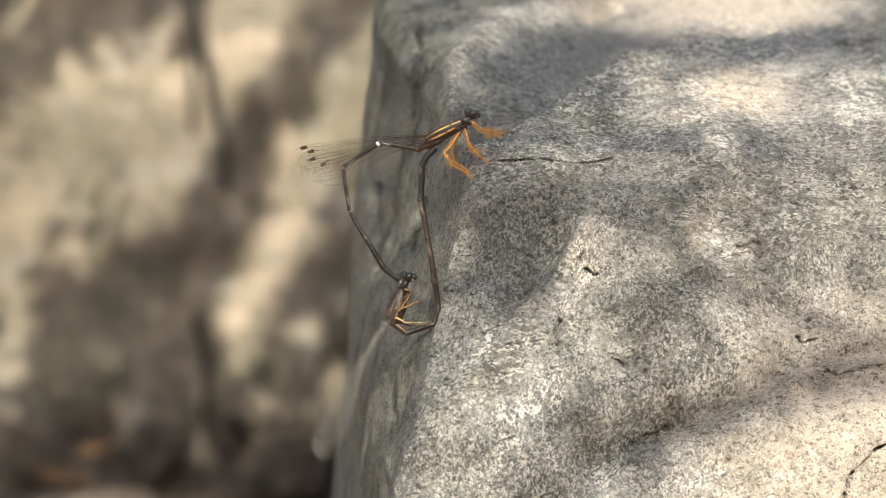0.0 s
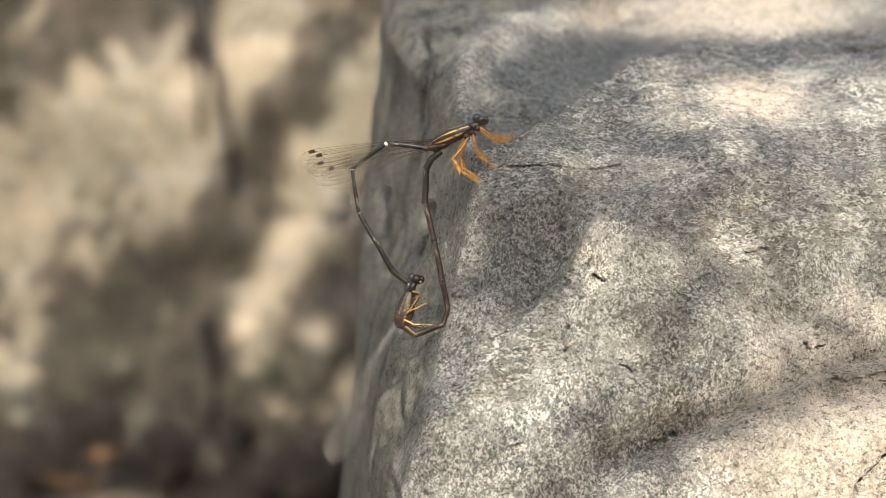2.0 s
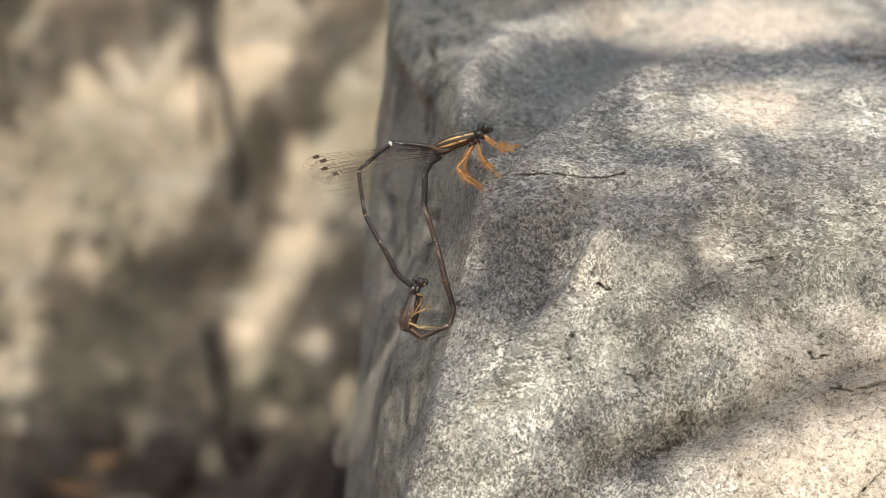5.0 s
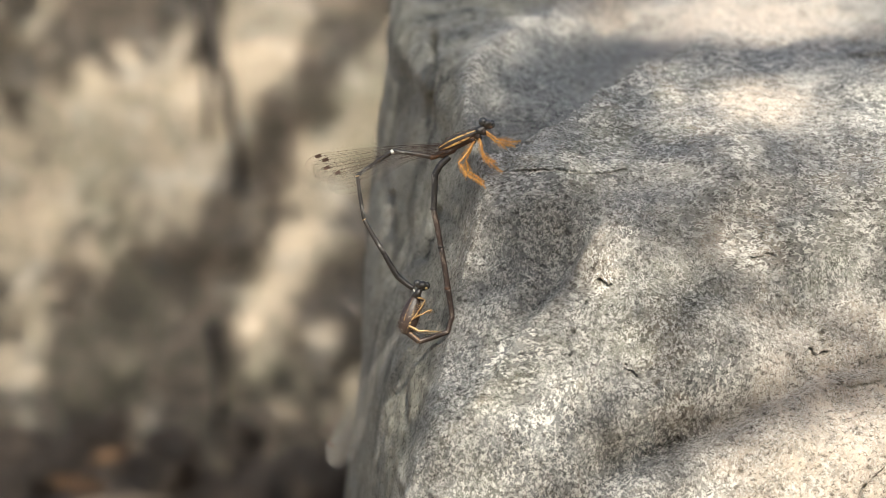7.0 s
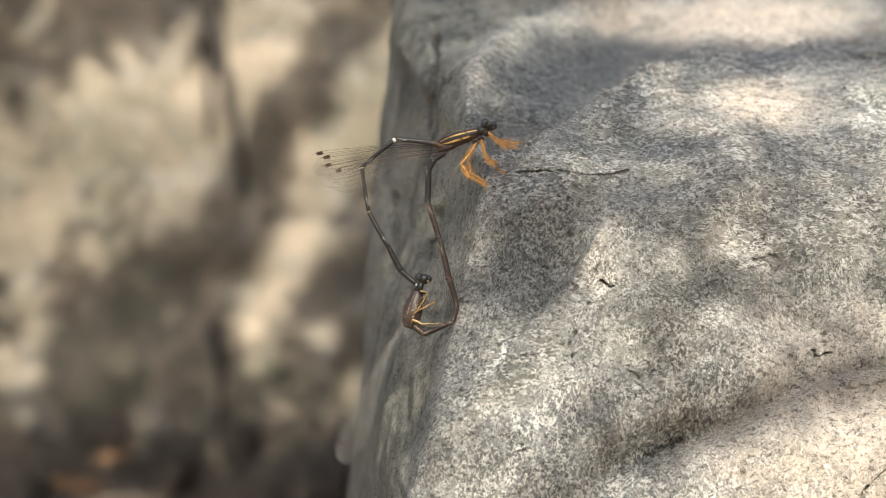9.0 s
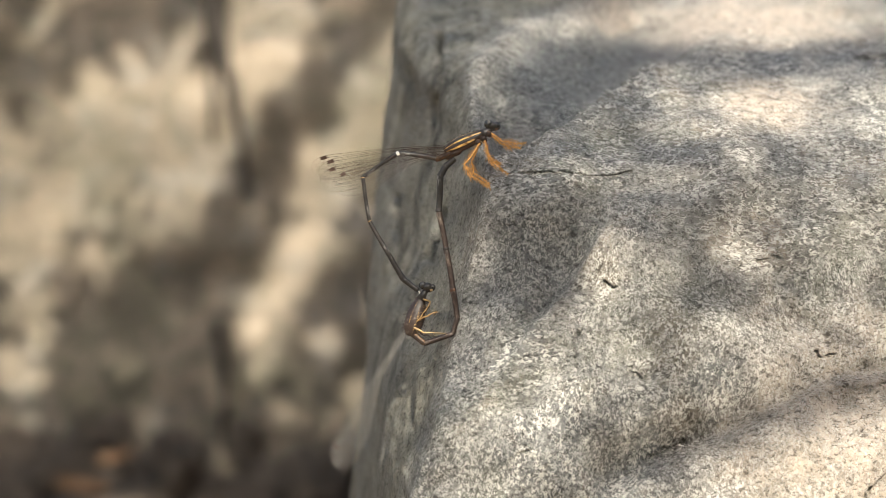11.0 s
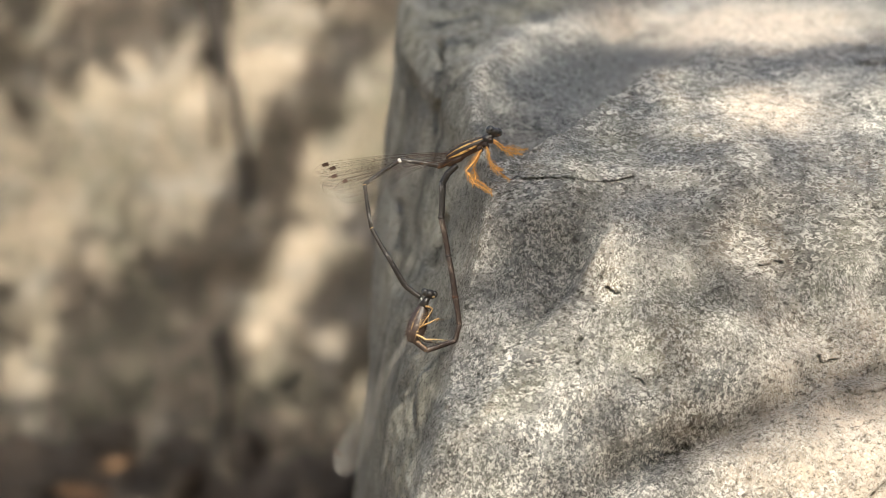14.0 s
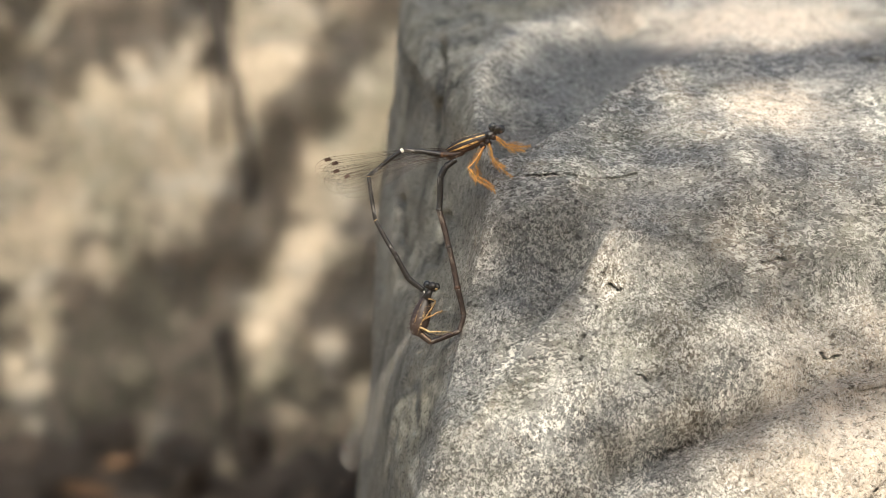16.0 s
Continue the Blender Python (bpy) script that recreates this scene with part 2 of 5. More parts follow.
GRANITE = granite_material("grey_stone")
TAN_STONE = rock_material("tan_stone", ((0.080, 0.076, 0.056), (0.205, 0.172, 0.125), (0.43, 0.355, 0.275)), (0.41, 0.345, 0.272), grain=0.4, relief=0.0008, rust=0.22, lichen=True)
SOIL = rock_material("dark_soil", ((0.045, 0.037, 0.028), (0.085, 0.068, 0.052), (0.14, 0.112, 0.084)), (0.19, 0.15, 0.115), grain=0.25, relief=0.002)
# unseen ground, made pale to bounce warm sun onto the near boulder's side
EARTH = rock_material("bounce_earth", ((0.20, 0.155, 0.108), (0.33, 0.26, 0.185), (0.44, 0.355, 0.26)), (0.52, 0.42, 0.31), grain=0.2, relief=0.002)
DRY_LEAF = plain_material("dry_leaf", (0.30, 0.185, 0.10), 0.7, 120, 0.4, bump=0.0004)
LEAF = plain_material("green_leaf", (0.055, 0.10, 0.03), 0.5, 60, 0.35, bump=0.0003)
ROOT = plain_material("dark_root", (0.022, 0.018, 0.014), 0.9, 80, 0.4, bump=0.001)
BLOCKER_GREEN = plain_material("blocker_green", (0.035, 0.042, 0.02), 0.9, 9, 0.6, spec=0.1, bump=0.05)
BARK = plain_material("bark", (0.13, 0.10, 0.07), 0.85, 60, 0.4, bump=0.003)
BLACK_CHITIN = plain_material("dark_chitin", (0.02, 0.017, 0.015), 0.4, 1600, 0.5, spec=0.5)
BROWN_CHITIN = plain_material("brown_chitin", (0.065, 0.030, 0.014), 0.42, 1600, 0.55)
ORANGE_CHITIN = plain_material("orange_chitin", (0.62, 0.32, 0.085), 0.55, 1500, 0.4)
WHITE_CHITIN = plain_material("white_chitin", (0.80, 0.78, 0.72), 0.45, 2500, 0.1)
EYE = plain_material("eye", (0.035, 0.034, 0.033), 0.16, 3000, 0.9)
STIGMA = plain_material("wing_spot", (0.075, 0.047, 0.035), 0.7, 2500, 0.4, spec=0.2)
VEIN = plain_material("vein", (0.055, 0.034, 0.026), 0.9, 2500, 0.3, spec=0.05)
PALE_VEIN = plain_material("pale_vein", (0.17, 0.165, 0.155), 0.3, 2500, 0.6, spec=0.6)
OCHRE_CHITIN = plain_material("ochre_chitin", (0.25, 0.155, 0.06), 0.5, 1600, 0.5)
TAN_CHITIN = plain_material("tan_chitin", (0.36, 0.25, 0.12), 0.5, 1600, 0.35)


def mottled_material(name, dark, pale, share, rough=0.45, scale=900.0, stretch=(0.35, 1, 1)):
    """Chitin with pale streaks along the body."""
    m, nt, p = material(name)
    tc = nt.nodes.new("ShaderNodeTexCoord")
    mp = node(nt, "ShaderNodeMapping", Scale=stretch)
    nt.links.new(tc.outputs["Object"], mp.inputs[0])
    n = node(nt, "ShaderNodeTexNoise", Scale=scale, Detail=5.0, Roughness=0.7)
    nt.links.new(mp.outputs[0], n.inputs[0])
    lo = 0.66 - 0.3 * share
    nt.links.new(ramp(nt, n.outputs[0], [(lo - 0.18, tuple(v * 0.6 for v in dark)), (lo, dark), (lo + 0.12, pale)]).outputs[0], p.inputs["Base Color"])
    p.inputs["Roughness"].default_value = rough
    b = node(nt, "ShaderNodeBump", Strength=0.8, Distance=0.00008)
    nt.links.new(n.outputs[0], b.inputs["Height"])
    nt.links.new(b.outputs[0], p.inputs["Normal"])
    return m


STRAW_STREAKED = mottled_material("straw_streaked_chitin", (0.055, 0.034, 0.02), (0.30, 0.20, 0.08), 0.45, 0.55, 2200.0)
# pale streaks paint highlights and scratches onto the black chitin
HIGHLIT_BLACK = mottled_material("highlit_black_chitin", (0.022, 0.019, 0.017), (0.26, 0.25, 0.235), 0.14)
STREAKED_DUSKY = mottled_material("streaked_dusky_chitin", (0.034, 0.021, 0.016), (0.20, 0.165, 0.135), 0.25)
BANDED_BROWN = mottled_material("brown_banded_chitin", (0.045, 0.022, 0.012), (0.26, 0.12, 0.032), 0.3, 0.5, 1500.0)
BANDED_DUSKY = mottled_material("dusky_banded_chitin", (0.026, 0.016, 0.012), (0.20, 0.115, 0.05), 0.42, 0.5, 1500.0)
BROKEN_YELLOW = mottled_material("yellow_streaked_chitin", (0.14, 0.065, 0.02), (0.58, 0.37, 0.11), 0.8, 0.5, 2200.0)
BROKEN_CREAM = mottled_material("cream_streaked_chitin", (0.16, 0.10, 0.05), (0.58, 0.45, 0.25), 0.6, 0.5, 2200.0)


def wing_material(name, film, root=1.0):
    """A clear film with a faint sheen."""
    m, nt, p = material(name)
    clear = nt.nodes.new("ShaderNodeBsdfTransparent")
    clear.inputs[0].default_value = (0.985, 0.98, 0.97, 1)
    p.inputs["Base Color"].default_value = (0.5, 0.49, 0.46, 1)
    p.inputs["Roughness"].default_value = 0.35
    tc = nt.nodes.new("ShaderNodeTexCoord")
    wn = node(nt, "ShaderNodeTexNoise", Scale=1400.0, Detail=3.0)
    nt.links.new(tc.outputs["Object"], wn.inputs[0])
    wb = node(nt, "ShaderNodeBump", Strength=0.5, Distance=0.0001)
    nt.links.new(wn.outputs[0], wb.inputs["Height"])
    nt.links.new(wb.outputs[0], p.inputs["Normal"])
    ms = node(nt, "ShaderNodeMixShader")
    axes = nt.nodes.new("ShaderNodeSeparateXYZ")
    nt.links.new(tc.outputs["Object"], axes.inputs[0])
    along = node(nt, "ShaderNodeMapRange", **{"From Min": -0.006, "From Max": -0.017, "To Min": root, "To Max": 1.0})
    nt.links.new(axes.outputs[0], along.inputs[0])
    share = ramp(nt, wn.outputs[0], [(0.4, (film * 0.5,) * 3), (0.68, (film * 2.2,) * 3)]).outputs[0]
    nt.links.new(mix(nt, 1.0, share, along.outputs[0], 'MULTIPLY'), ms.inputs[0])
    nt.links.new(clear.outputs[0], ms.inputs[1])
    nt.links.new(p.outputs[0], ms.inputs[2])
    nt.links.new(ms.outputs[0], nt.nodes["Material Output"].inputs[0])
    return m


WING = wing_material("wing_membrane", 0.02)
GREY_WING = wing_material("grey_wing_membrane", 0.021, 0.2)


# ---- mesh helpers ----
def mesh_object(name, verts, faces, mat, parent=None, smooth=True, label=""):
    me = bpy.data.meshes.new(name)
    me.from_pydata(verts, [], faces)
    me.validate()
    me.materials.append(mat)
    me.polygons.foreach_set("use_smooth", [smooth] * len(me.polygons))
    ob = new(name, me)
    ob.parent = parent
    return tagged(ob, label)


def part(name, bm, mat, parent, label=""):
    me = bpy.data.meshes.new(name)
    bm.to_mesh(me)
    bm.free()
    me.materials.append(mat)
    me.polygons.foreach_set("use_smooth", [True] * len(me.polygons))
    ob = new(name, me)
    ob.parent = parent
    return tagged(ob, label)


def tube(bm, path, radii, sides=10):
    """A closed round tube along a path of points, with a radius at each."""
    path = [Vector(q) for q in path]
    rings, side = [], None
    for i, q in enumerate(path):
        way = (path[min(i + 1, len(path) - 1)] - path[max(i - 1, 0)]).normalized()
        if side is None:
            side = way.orthogonal().normalized()
        side = (side - way * side.dot(way)).normalized()
        up = way.cross(side)
        rings.append([bm.verts.new(q + (side * math.cos(a) + up * math.sin(a)) * radii[i])
                      for a in (2 * math.pi * k / sides for k in range(sides))])
    for a, b in zip(rings, rings[1:]):
        for k in range(sides):
            bm.faces.new((a[k], a[(k + 1) % sides], b[(k + 1) % sides], b[k]))
    bm.faces.new(rings[0][::-1])
    bm.faces.new(rings[-1])
    return bm


def blob(bm, centre, radii, turn=None, seg=20, rings=12):
    m = Matrix.Translation(centre) @ (turn or Matrix.Identity(4)) @ Matrix.Diagonal((*radii, 1))
    bmesh.ops.create_uvsphere(bm, u_segments=seg, v_segments=rings, radius=1.0, matrix=m)
    return bm


def lattice_noise(p, seed):
    """Smooth value noise, 0 to 1, at an array of points (n, 3)."""
    i = np.floor(p).astype(np.int64)
    f = p - i
    f = f * f * (3 - 2 * f)
    out = 0
    for dx in (0, 1):
        for dy in (0, 1):
            for dz in (0, 1):
                h = ((i[:, 0] + dx) * 374761393 + (i[:, 1] + dy) * 668265263 + (i[:, 2] + dz) * 2147483647 + seed * 1442695041) & 0xFFFFFFFF
                h = ((h ^ (h >> 13)) * 1274126177) & 0xFFFFFFFF
                h = ((h ^ (h >> 16)) & 0xFFFF) / 65535.0
                w = (f[:, 0] if dx else 1 - f[:, 0]) * (f[:, 1] if dy else 1 - f[:, 1]) * (f[:, 2] if dz else 1 - f[:, 2])
                out = out + h * w
    return out


def fractal(p, scale, octaves, seed, gain=0.5):
    out, amp, tot = 0, 1.0, 0
    for o in range(octaves):
        out = out + amp * (lattice_noise(p * scale * 2 ** o, seed + o) - 0.5)
        tot += amp
        amp *= gain
    return out / tot * 2


def ease(x, a, b):
    t = np.clip((x - a) / (b - a), 0, 1)
    return t * t * (3 - 2 * t)


def line_distance(x, z, pts):
    """Distance to a polyline, and the signed side (positive to the right of its run)."""
    best = np.full(x.shape, 1e9)
    sign = np.zeros(x.shape)
    for (ax, az), (bx, bz) in zip(pts, pts[1:]):
        ex, ez = bx - ax, bz - az
        k = np.clip(((x - ax) * ex + (z - az) * ez) / (ex * ex + ez * ez), 0, 1)
        d = np.hypot(x - ax - k * ex, z - az - k * ez)
        s = (x - ax) * ez - (z - az) * ex
        near = d < best
        best = np.where(near, d, best)
        sign = np.where(near, np.sign(s), sign)
    return best, sign


def sheet(name, grid, mat, wrap=True):
    """A mesh from an array (rows, columns, 3) of places; wrap joins the last column to the first."""
    r, c, _ = grid.shape
    idx = np.arange(r * c).reshape(r, c)
    nxt = np.roll(idx, -1, 1) if wrap else idx[:, 1:]
    cur = idx if wrap else idx[:, :-1]
    quads = np.stack([cur[:-1], nxt[:-1], nxt[1:], cur[1:]], -1).reshape(-1, 4)
    me = bpy.data.meshes.new(name)
    me.vertices.add(r * c)
    me.vertices.foreach_set("co", grid.reshape(-1).astype(np.float32))
    me.loops.add(quads.size)
    me.loops.foreach_set("vertex_index", quads.reshape(-1).astype(np.int32))
    me.polygons.add(len(quads))
    me.polygons.foreach_set("loop_start", np.arange(0, quads.size, 4, dtype=np.int32))
    me.update(calc_edges=True)
    me.polygons.foreach_set("use_smooth", [True] * len(quads))
    me.materials.append(mat)
    return new(name, me)


def grid_normals(g):
    du = np.roll(g, -1, 1) - np.roll(g, 1, 1)
    dv = np.gradient(g, axis=0)
    n = np.cross(du, dv)
    return n / np.maximum(np.linalg.norm(n, axis=-1, keepdims=True), 1e-12)


# ---- the near boulder ----
def view_axes(g):
    """World places (n, 3) into VIEW's axes."""
    c, s = math.cos(radians(PITCH)), math.sin(radians(PITCH))
    y, z = g[:, 1], g[:, 2] - EYE_Z
    return np.stack([g[:, 0], y * c - z * s, y * s + z * c], -1)


def boulder_front():
    """The boulder's ridge line, row by row: grid place and depth behind the insects."""
    # grid height, ridge, depth (m)
    rows = [(2600, 560, 0.035), (1900, 600, 0.008), (1300, 640, -0.010), (1000, 672, -0.014), (882, 690, -0.0135), (800, 722, -0.0125), (690, 749, -0.0105),
            (620, 762, -0.009), (560, 774, -0.0075), (500, 791, -0.006), (440, 806, -0.0045), (370, 822, -0.003), (320, 832, -0.001), (270, 826, 0.002),
            (220, 812, 0.008), (170, 800, 0.015), (130, 796, 0.022), (95, 803, 0.030), (60, 840, 0.041), (25, 905, 0.054), (0, 980, 0.066), (-25, 1080, 0.084),
            (-60, 1160, 0.12), (-90, 1150, 0.18), (-98, 1120, 0.24), (-100, 1090, 0.32)]
    return rows


def smooth_through(rows, count):
    """Evenly spaced points on a smooth line through the rows, by length."""
    a = np.array([[*at(px, py, d)] for py, px, d in rows])
    k = np.concatenate([[0], np.cumsum(np.linalg.norm(np.diff(a, axis=0), axis=1))])
    u = np.linspace(0, k[-1], 4000)
    line = np.stack([np.interp(u, k, a[:, i]) for i in range(3)], -1)
    kern = np.hanning(61)
    kern /= kern.sum()
    pad = np.concatenate([2 * line[:1] - line[30:0:-1], line, 2 * line[-1:] - line[-2:-32:-1]])
    line = np.stack([np.convolve(pad[:, i], kern, 'valid') for i in range(3)], -1)
    return u, line


SCARP_H = (250, 290, 340, 400, 440, 500, 552, 610, 662, 725, 800, 900)
SCARP_X = (880, 940, 985, 1010, 1003, 962, 923, 880, 837, 778, 690, 600)


def near_boulder():
    u, line = smooth_through(boulder_front(), 4000)
    # dense rows where the camera looks
    v_all = line[:, 2]
    inside = (v_all > at(0, 900, 0).z * 1.05) & (line[:, 1] < NEAR + 0.1)
    dens = np.where(inside, 8.0, 1.0)
    cum = np.cumsum(dens)
    pick = np.interp(np.linspace(cum[0], cum[-1], 980), cum, np.arange(len(cum)))
    line = np.stack([np.interp(pick, np.arange(len(line)), line[:, i]) for i in range(3)], -1)
    # beside the scarp the face falls away towards the ridge
    ridge_x = line[:, 0] / line[:, 1] * NEAR / CELL + 784
    ridge_h = 441 - line[:, 2] / line[:, 1] * NEAR / CELL
    fall = np.maximum(0, np.interp(ridge_h + 25, SCARP_H, SCARP_X) - ridge_x) * CELL * ease(ridge_h, 270, 640) * ease(line[:, 1], 0.15, 0.2) * 1.0
    fall_wide = np.maximum(fall, 1e-6)
    back_by = 0.6 * fall
    line = line * ((line[:, 1] + back_by) / line[:, 1])[:, None]
    c, s = math.cos(radians(PITCH)), math.sin(radians(PITCH))
    wx = line[:, 0] + (fractal(line, 110, 4, 91, 0.6) * 0.6 + fractal(line, 400, 3, 92) * 0.25) * MM * ease(ridge_h, 270, 340)
    upper = 1 - ease(ridge_h, 235, 330)
    round_by, round_wide = 0.0024 + 0.0025 * upper, 0.0026 + 0.004 * upper
    wy = line[:, 1] * c + line[:, 2] * s
    wz = EYE_Z - line[:, 1] * s + line[:, 2] * c
    back = 0.70
    lean_h, lean_x = (-400, -150, -60, 0, 100, 250, 450, 700, 882, 1500, 2600), (1100, 900, 674, 666, 652, 640, 622, 602, 582, 520, 420)
    # columns: back-left, left face, ridge, front, right flank, back
    a = np.linspace(0, 1, 90) ** 0.7             # back-left to ridge
    b = np.linspace(0, 1, 800)[1:]               # ridge to beyond the view
    d = np.linspace(0, 1, 80)[1:]                # right flank and back
    rows = []
    for x0, y0, z0, wide0, by0, rb, rw in zip(wx, wy, wz, fall_wide, back_by, round_by, round_wide):
        deep = max(back - y0, 0.0)
        reach = min(0.085, deep)
        ly = y0 + reach
        # the left face ends on a steady lean
        away_b = ly * c - (z0 - EYE_Z) * s
        rise_b = 441 - (ly * s + (z0 - EYE_Z) * c) / away_b * NEAR / CELL
        lx = (np.interp(rise_b, lean_h, lean_x) - 784) * CELL * away_b / NEAR
        lx = min(lx, x0 - 0.003)
        left_y = ly + (y0 + rb - ly) * a
        left_x = lx + (x0 - lx) * a ** (1.1 + 200 * (rb - 0.0024))
        # the front runs to the side and turns away slowly
        fx = x0 + 0.105 * b
        fy = y0 + deep / 0.4 * (0.004 * b + 0.010 * b * b)
        fy = fy + rb * np.exp(-(fx - x0) / rw)
        fy = fy - by0 * np.minimum(1, (fx - x0) / wide0) ** 1.25
        # flank
        sx = fx[-1] + 0.26 * np.sin(d * math.pi / 2)
        sy = fy[-1] + (back - fy[-1]) * (1 - np.cos(d * math.pi / 2))
        bx = np.linspace(sx[-1], lx + 0.25 * max(back - ly, 0), 40)[1:]
        by = np.full(bx.shape, back) + 0.02 * np.sin(np.linspace(0, math.pi, len(bx)))
        rows.append(np.stack([np.concatenate([left_x, fx, sx, bx]), np.concatenate([left_y, fy, sy, by]),
                              np.full(len(a) + len(b) + len(d) + len(bx), z0)], -1))
    g = np.array(rows)
    shape = g.shape
    n = grid_normals(g)
    if n[300, 300, 1] > 0:
        n = -n
    f = g.reshape(-1, 3)
    q = view_axes(f)
    gx = q[:, 0] / q[:, 1] * NEAR / CELL + 784
    gz = 441 - q[:, 2] / q[:, 1] * NEAR / CELL
    h, cut = boulder_relief(gx, gz, f)
    col = np.tile(np.arange(shape[1]), shape[0])
    front = ease(col, 84, 116) * (1 - ease(col, 880, 920))
    side = 1 - ease(col, 70, 92)
    out = h * front * MM
    out = out + (fractal(f, 30, 4, 3) * 3.0 + fractal(f, 130, 4, 9) * 0.9) * MM * (0.35 + 0.65 * ease(col, 870, 900))
    streak = f * np.array([1, 1, 0.18])
    for pts, wide, deep in (([(742, 40), (738, 110), (728, 190), (722, 250)], 5, 2.2), ([(748, 355), (740, 395), (728, 440)], 6, 2.6), ([(700, 640), (692, 690), (690, 735)], 6, 0.6),
                            ([(672, 330), (664, 400)], 6, 2.5), ([(765, 560), (745, 660)], 6, 0.8), ([(706, 745), (680, 860)], 6, 0.8)):
        near_line, _ = line_distance(gx, gz, pts)
        out = out - side * deep * MM * np.exp(-(near_line / wide) ** 2)
    out = out + side * (fractal(streak, 160, 4, 21) * 0.9 - 0.6 * ease(fractal(streak, 110, 2, 31), 0.25, 0.5)) * MM
    out = out + fractal(f, 420, 3, 15) * 0.28 * MM
    # cracks run inwards and up, under an overhanging lip
    g = (f + n.reshape(-1, 3) * out[:, None] + (cut * front * MM)[:, None] * np.array([0, 0.975, 0.2])).reshape(shape)
    g[0, :, 2] = -0.06
    ring = g[-1]
    mid = ring.mean(0) + np.array([0, 0, 0.02])
    cap = [ring + (mid - ring) * k + np.array([0, 0, 0.012]) * math.sin(math.pi / 2 * k) for k in np.linspace(0, 1, 14)[1:]]
    g = np.concatenate([g, np.array(cap)])
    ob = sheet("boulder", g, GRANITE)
    low, high = shaded_fractures(gx, gz, f)
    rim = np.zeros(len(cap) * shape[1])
    for name, values in (("upright_side", np.tile(1 - ease(np.arange(shape[1]), 72, 96), shape[0])), ("fracture_shade_low", low * front), ("fracture_shade_high", high * front)):
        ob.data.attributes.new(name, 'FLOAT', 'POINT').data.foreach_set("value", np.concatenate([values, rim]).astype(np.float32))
    return tagged(ob, "grey speckled granite boulder with cracks, pits and patchy sunlight", "boulder")


SCARP_LINE = [(1110, 300), (1045, 380), (1010, 430), (984, 470), (955, 508), (929, 543), (894, 591), (853, 639), (790, 710), (700, 800)]
LIP_LINE = [(820, 262), (900, 238), (960, 208), (1005, 168), (1040, 140), (1125, 100), (1300, 62), (1700, 10)]
RIM_LINE = [(796, 190), (800, 110), (815, 82), (845, 55), (880, 32), (930, 12), (1000, -5)]


def shaded_fractures(x, z, f):
    """Fractures painted as shaded, 0 to 1: beside the scarp, and the lip-to-rim hollow."""
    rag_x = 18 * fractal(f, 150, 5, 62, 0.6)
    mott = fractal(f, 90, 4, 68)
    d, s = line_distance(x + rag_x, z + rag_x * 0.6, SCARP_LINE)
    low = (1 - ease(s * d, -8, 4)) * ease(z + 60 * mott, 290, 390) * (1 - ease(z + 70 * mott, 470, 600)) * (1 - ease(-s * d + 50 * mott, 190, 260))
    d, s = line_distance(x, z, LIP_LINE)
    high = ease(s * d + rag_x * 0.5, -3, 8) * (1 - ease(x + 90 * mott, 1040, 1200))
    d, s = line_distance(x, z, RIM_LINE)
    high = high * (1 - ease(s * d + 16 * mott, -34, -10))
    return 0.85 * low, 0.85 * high


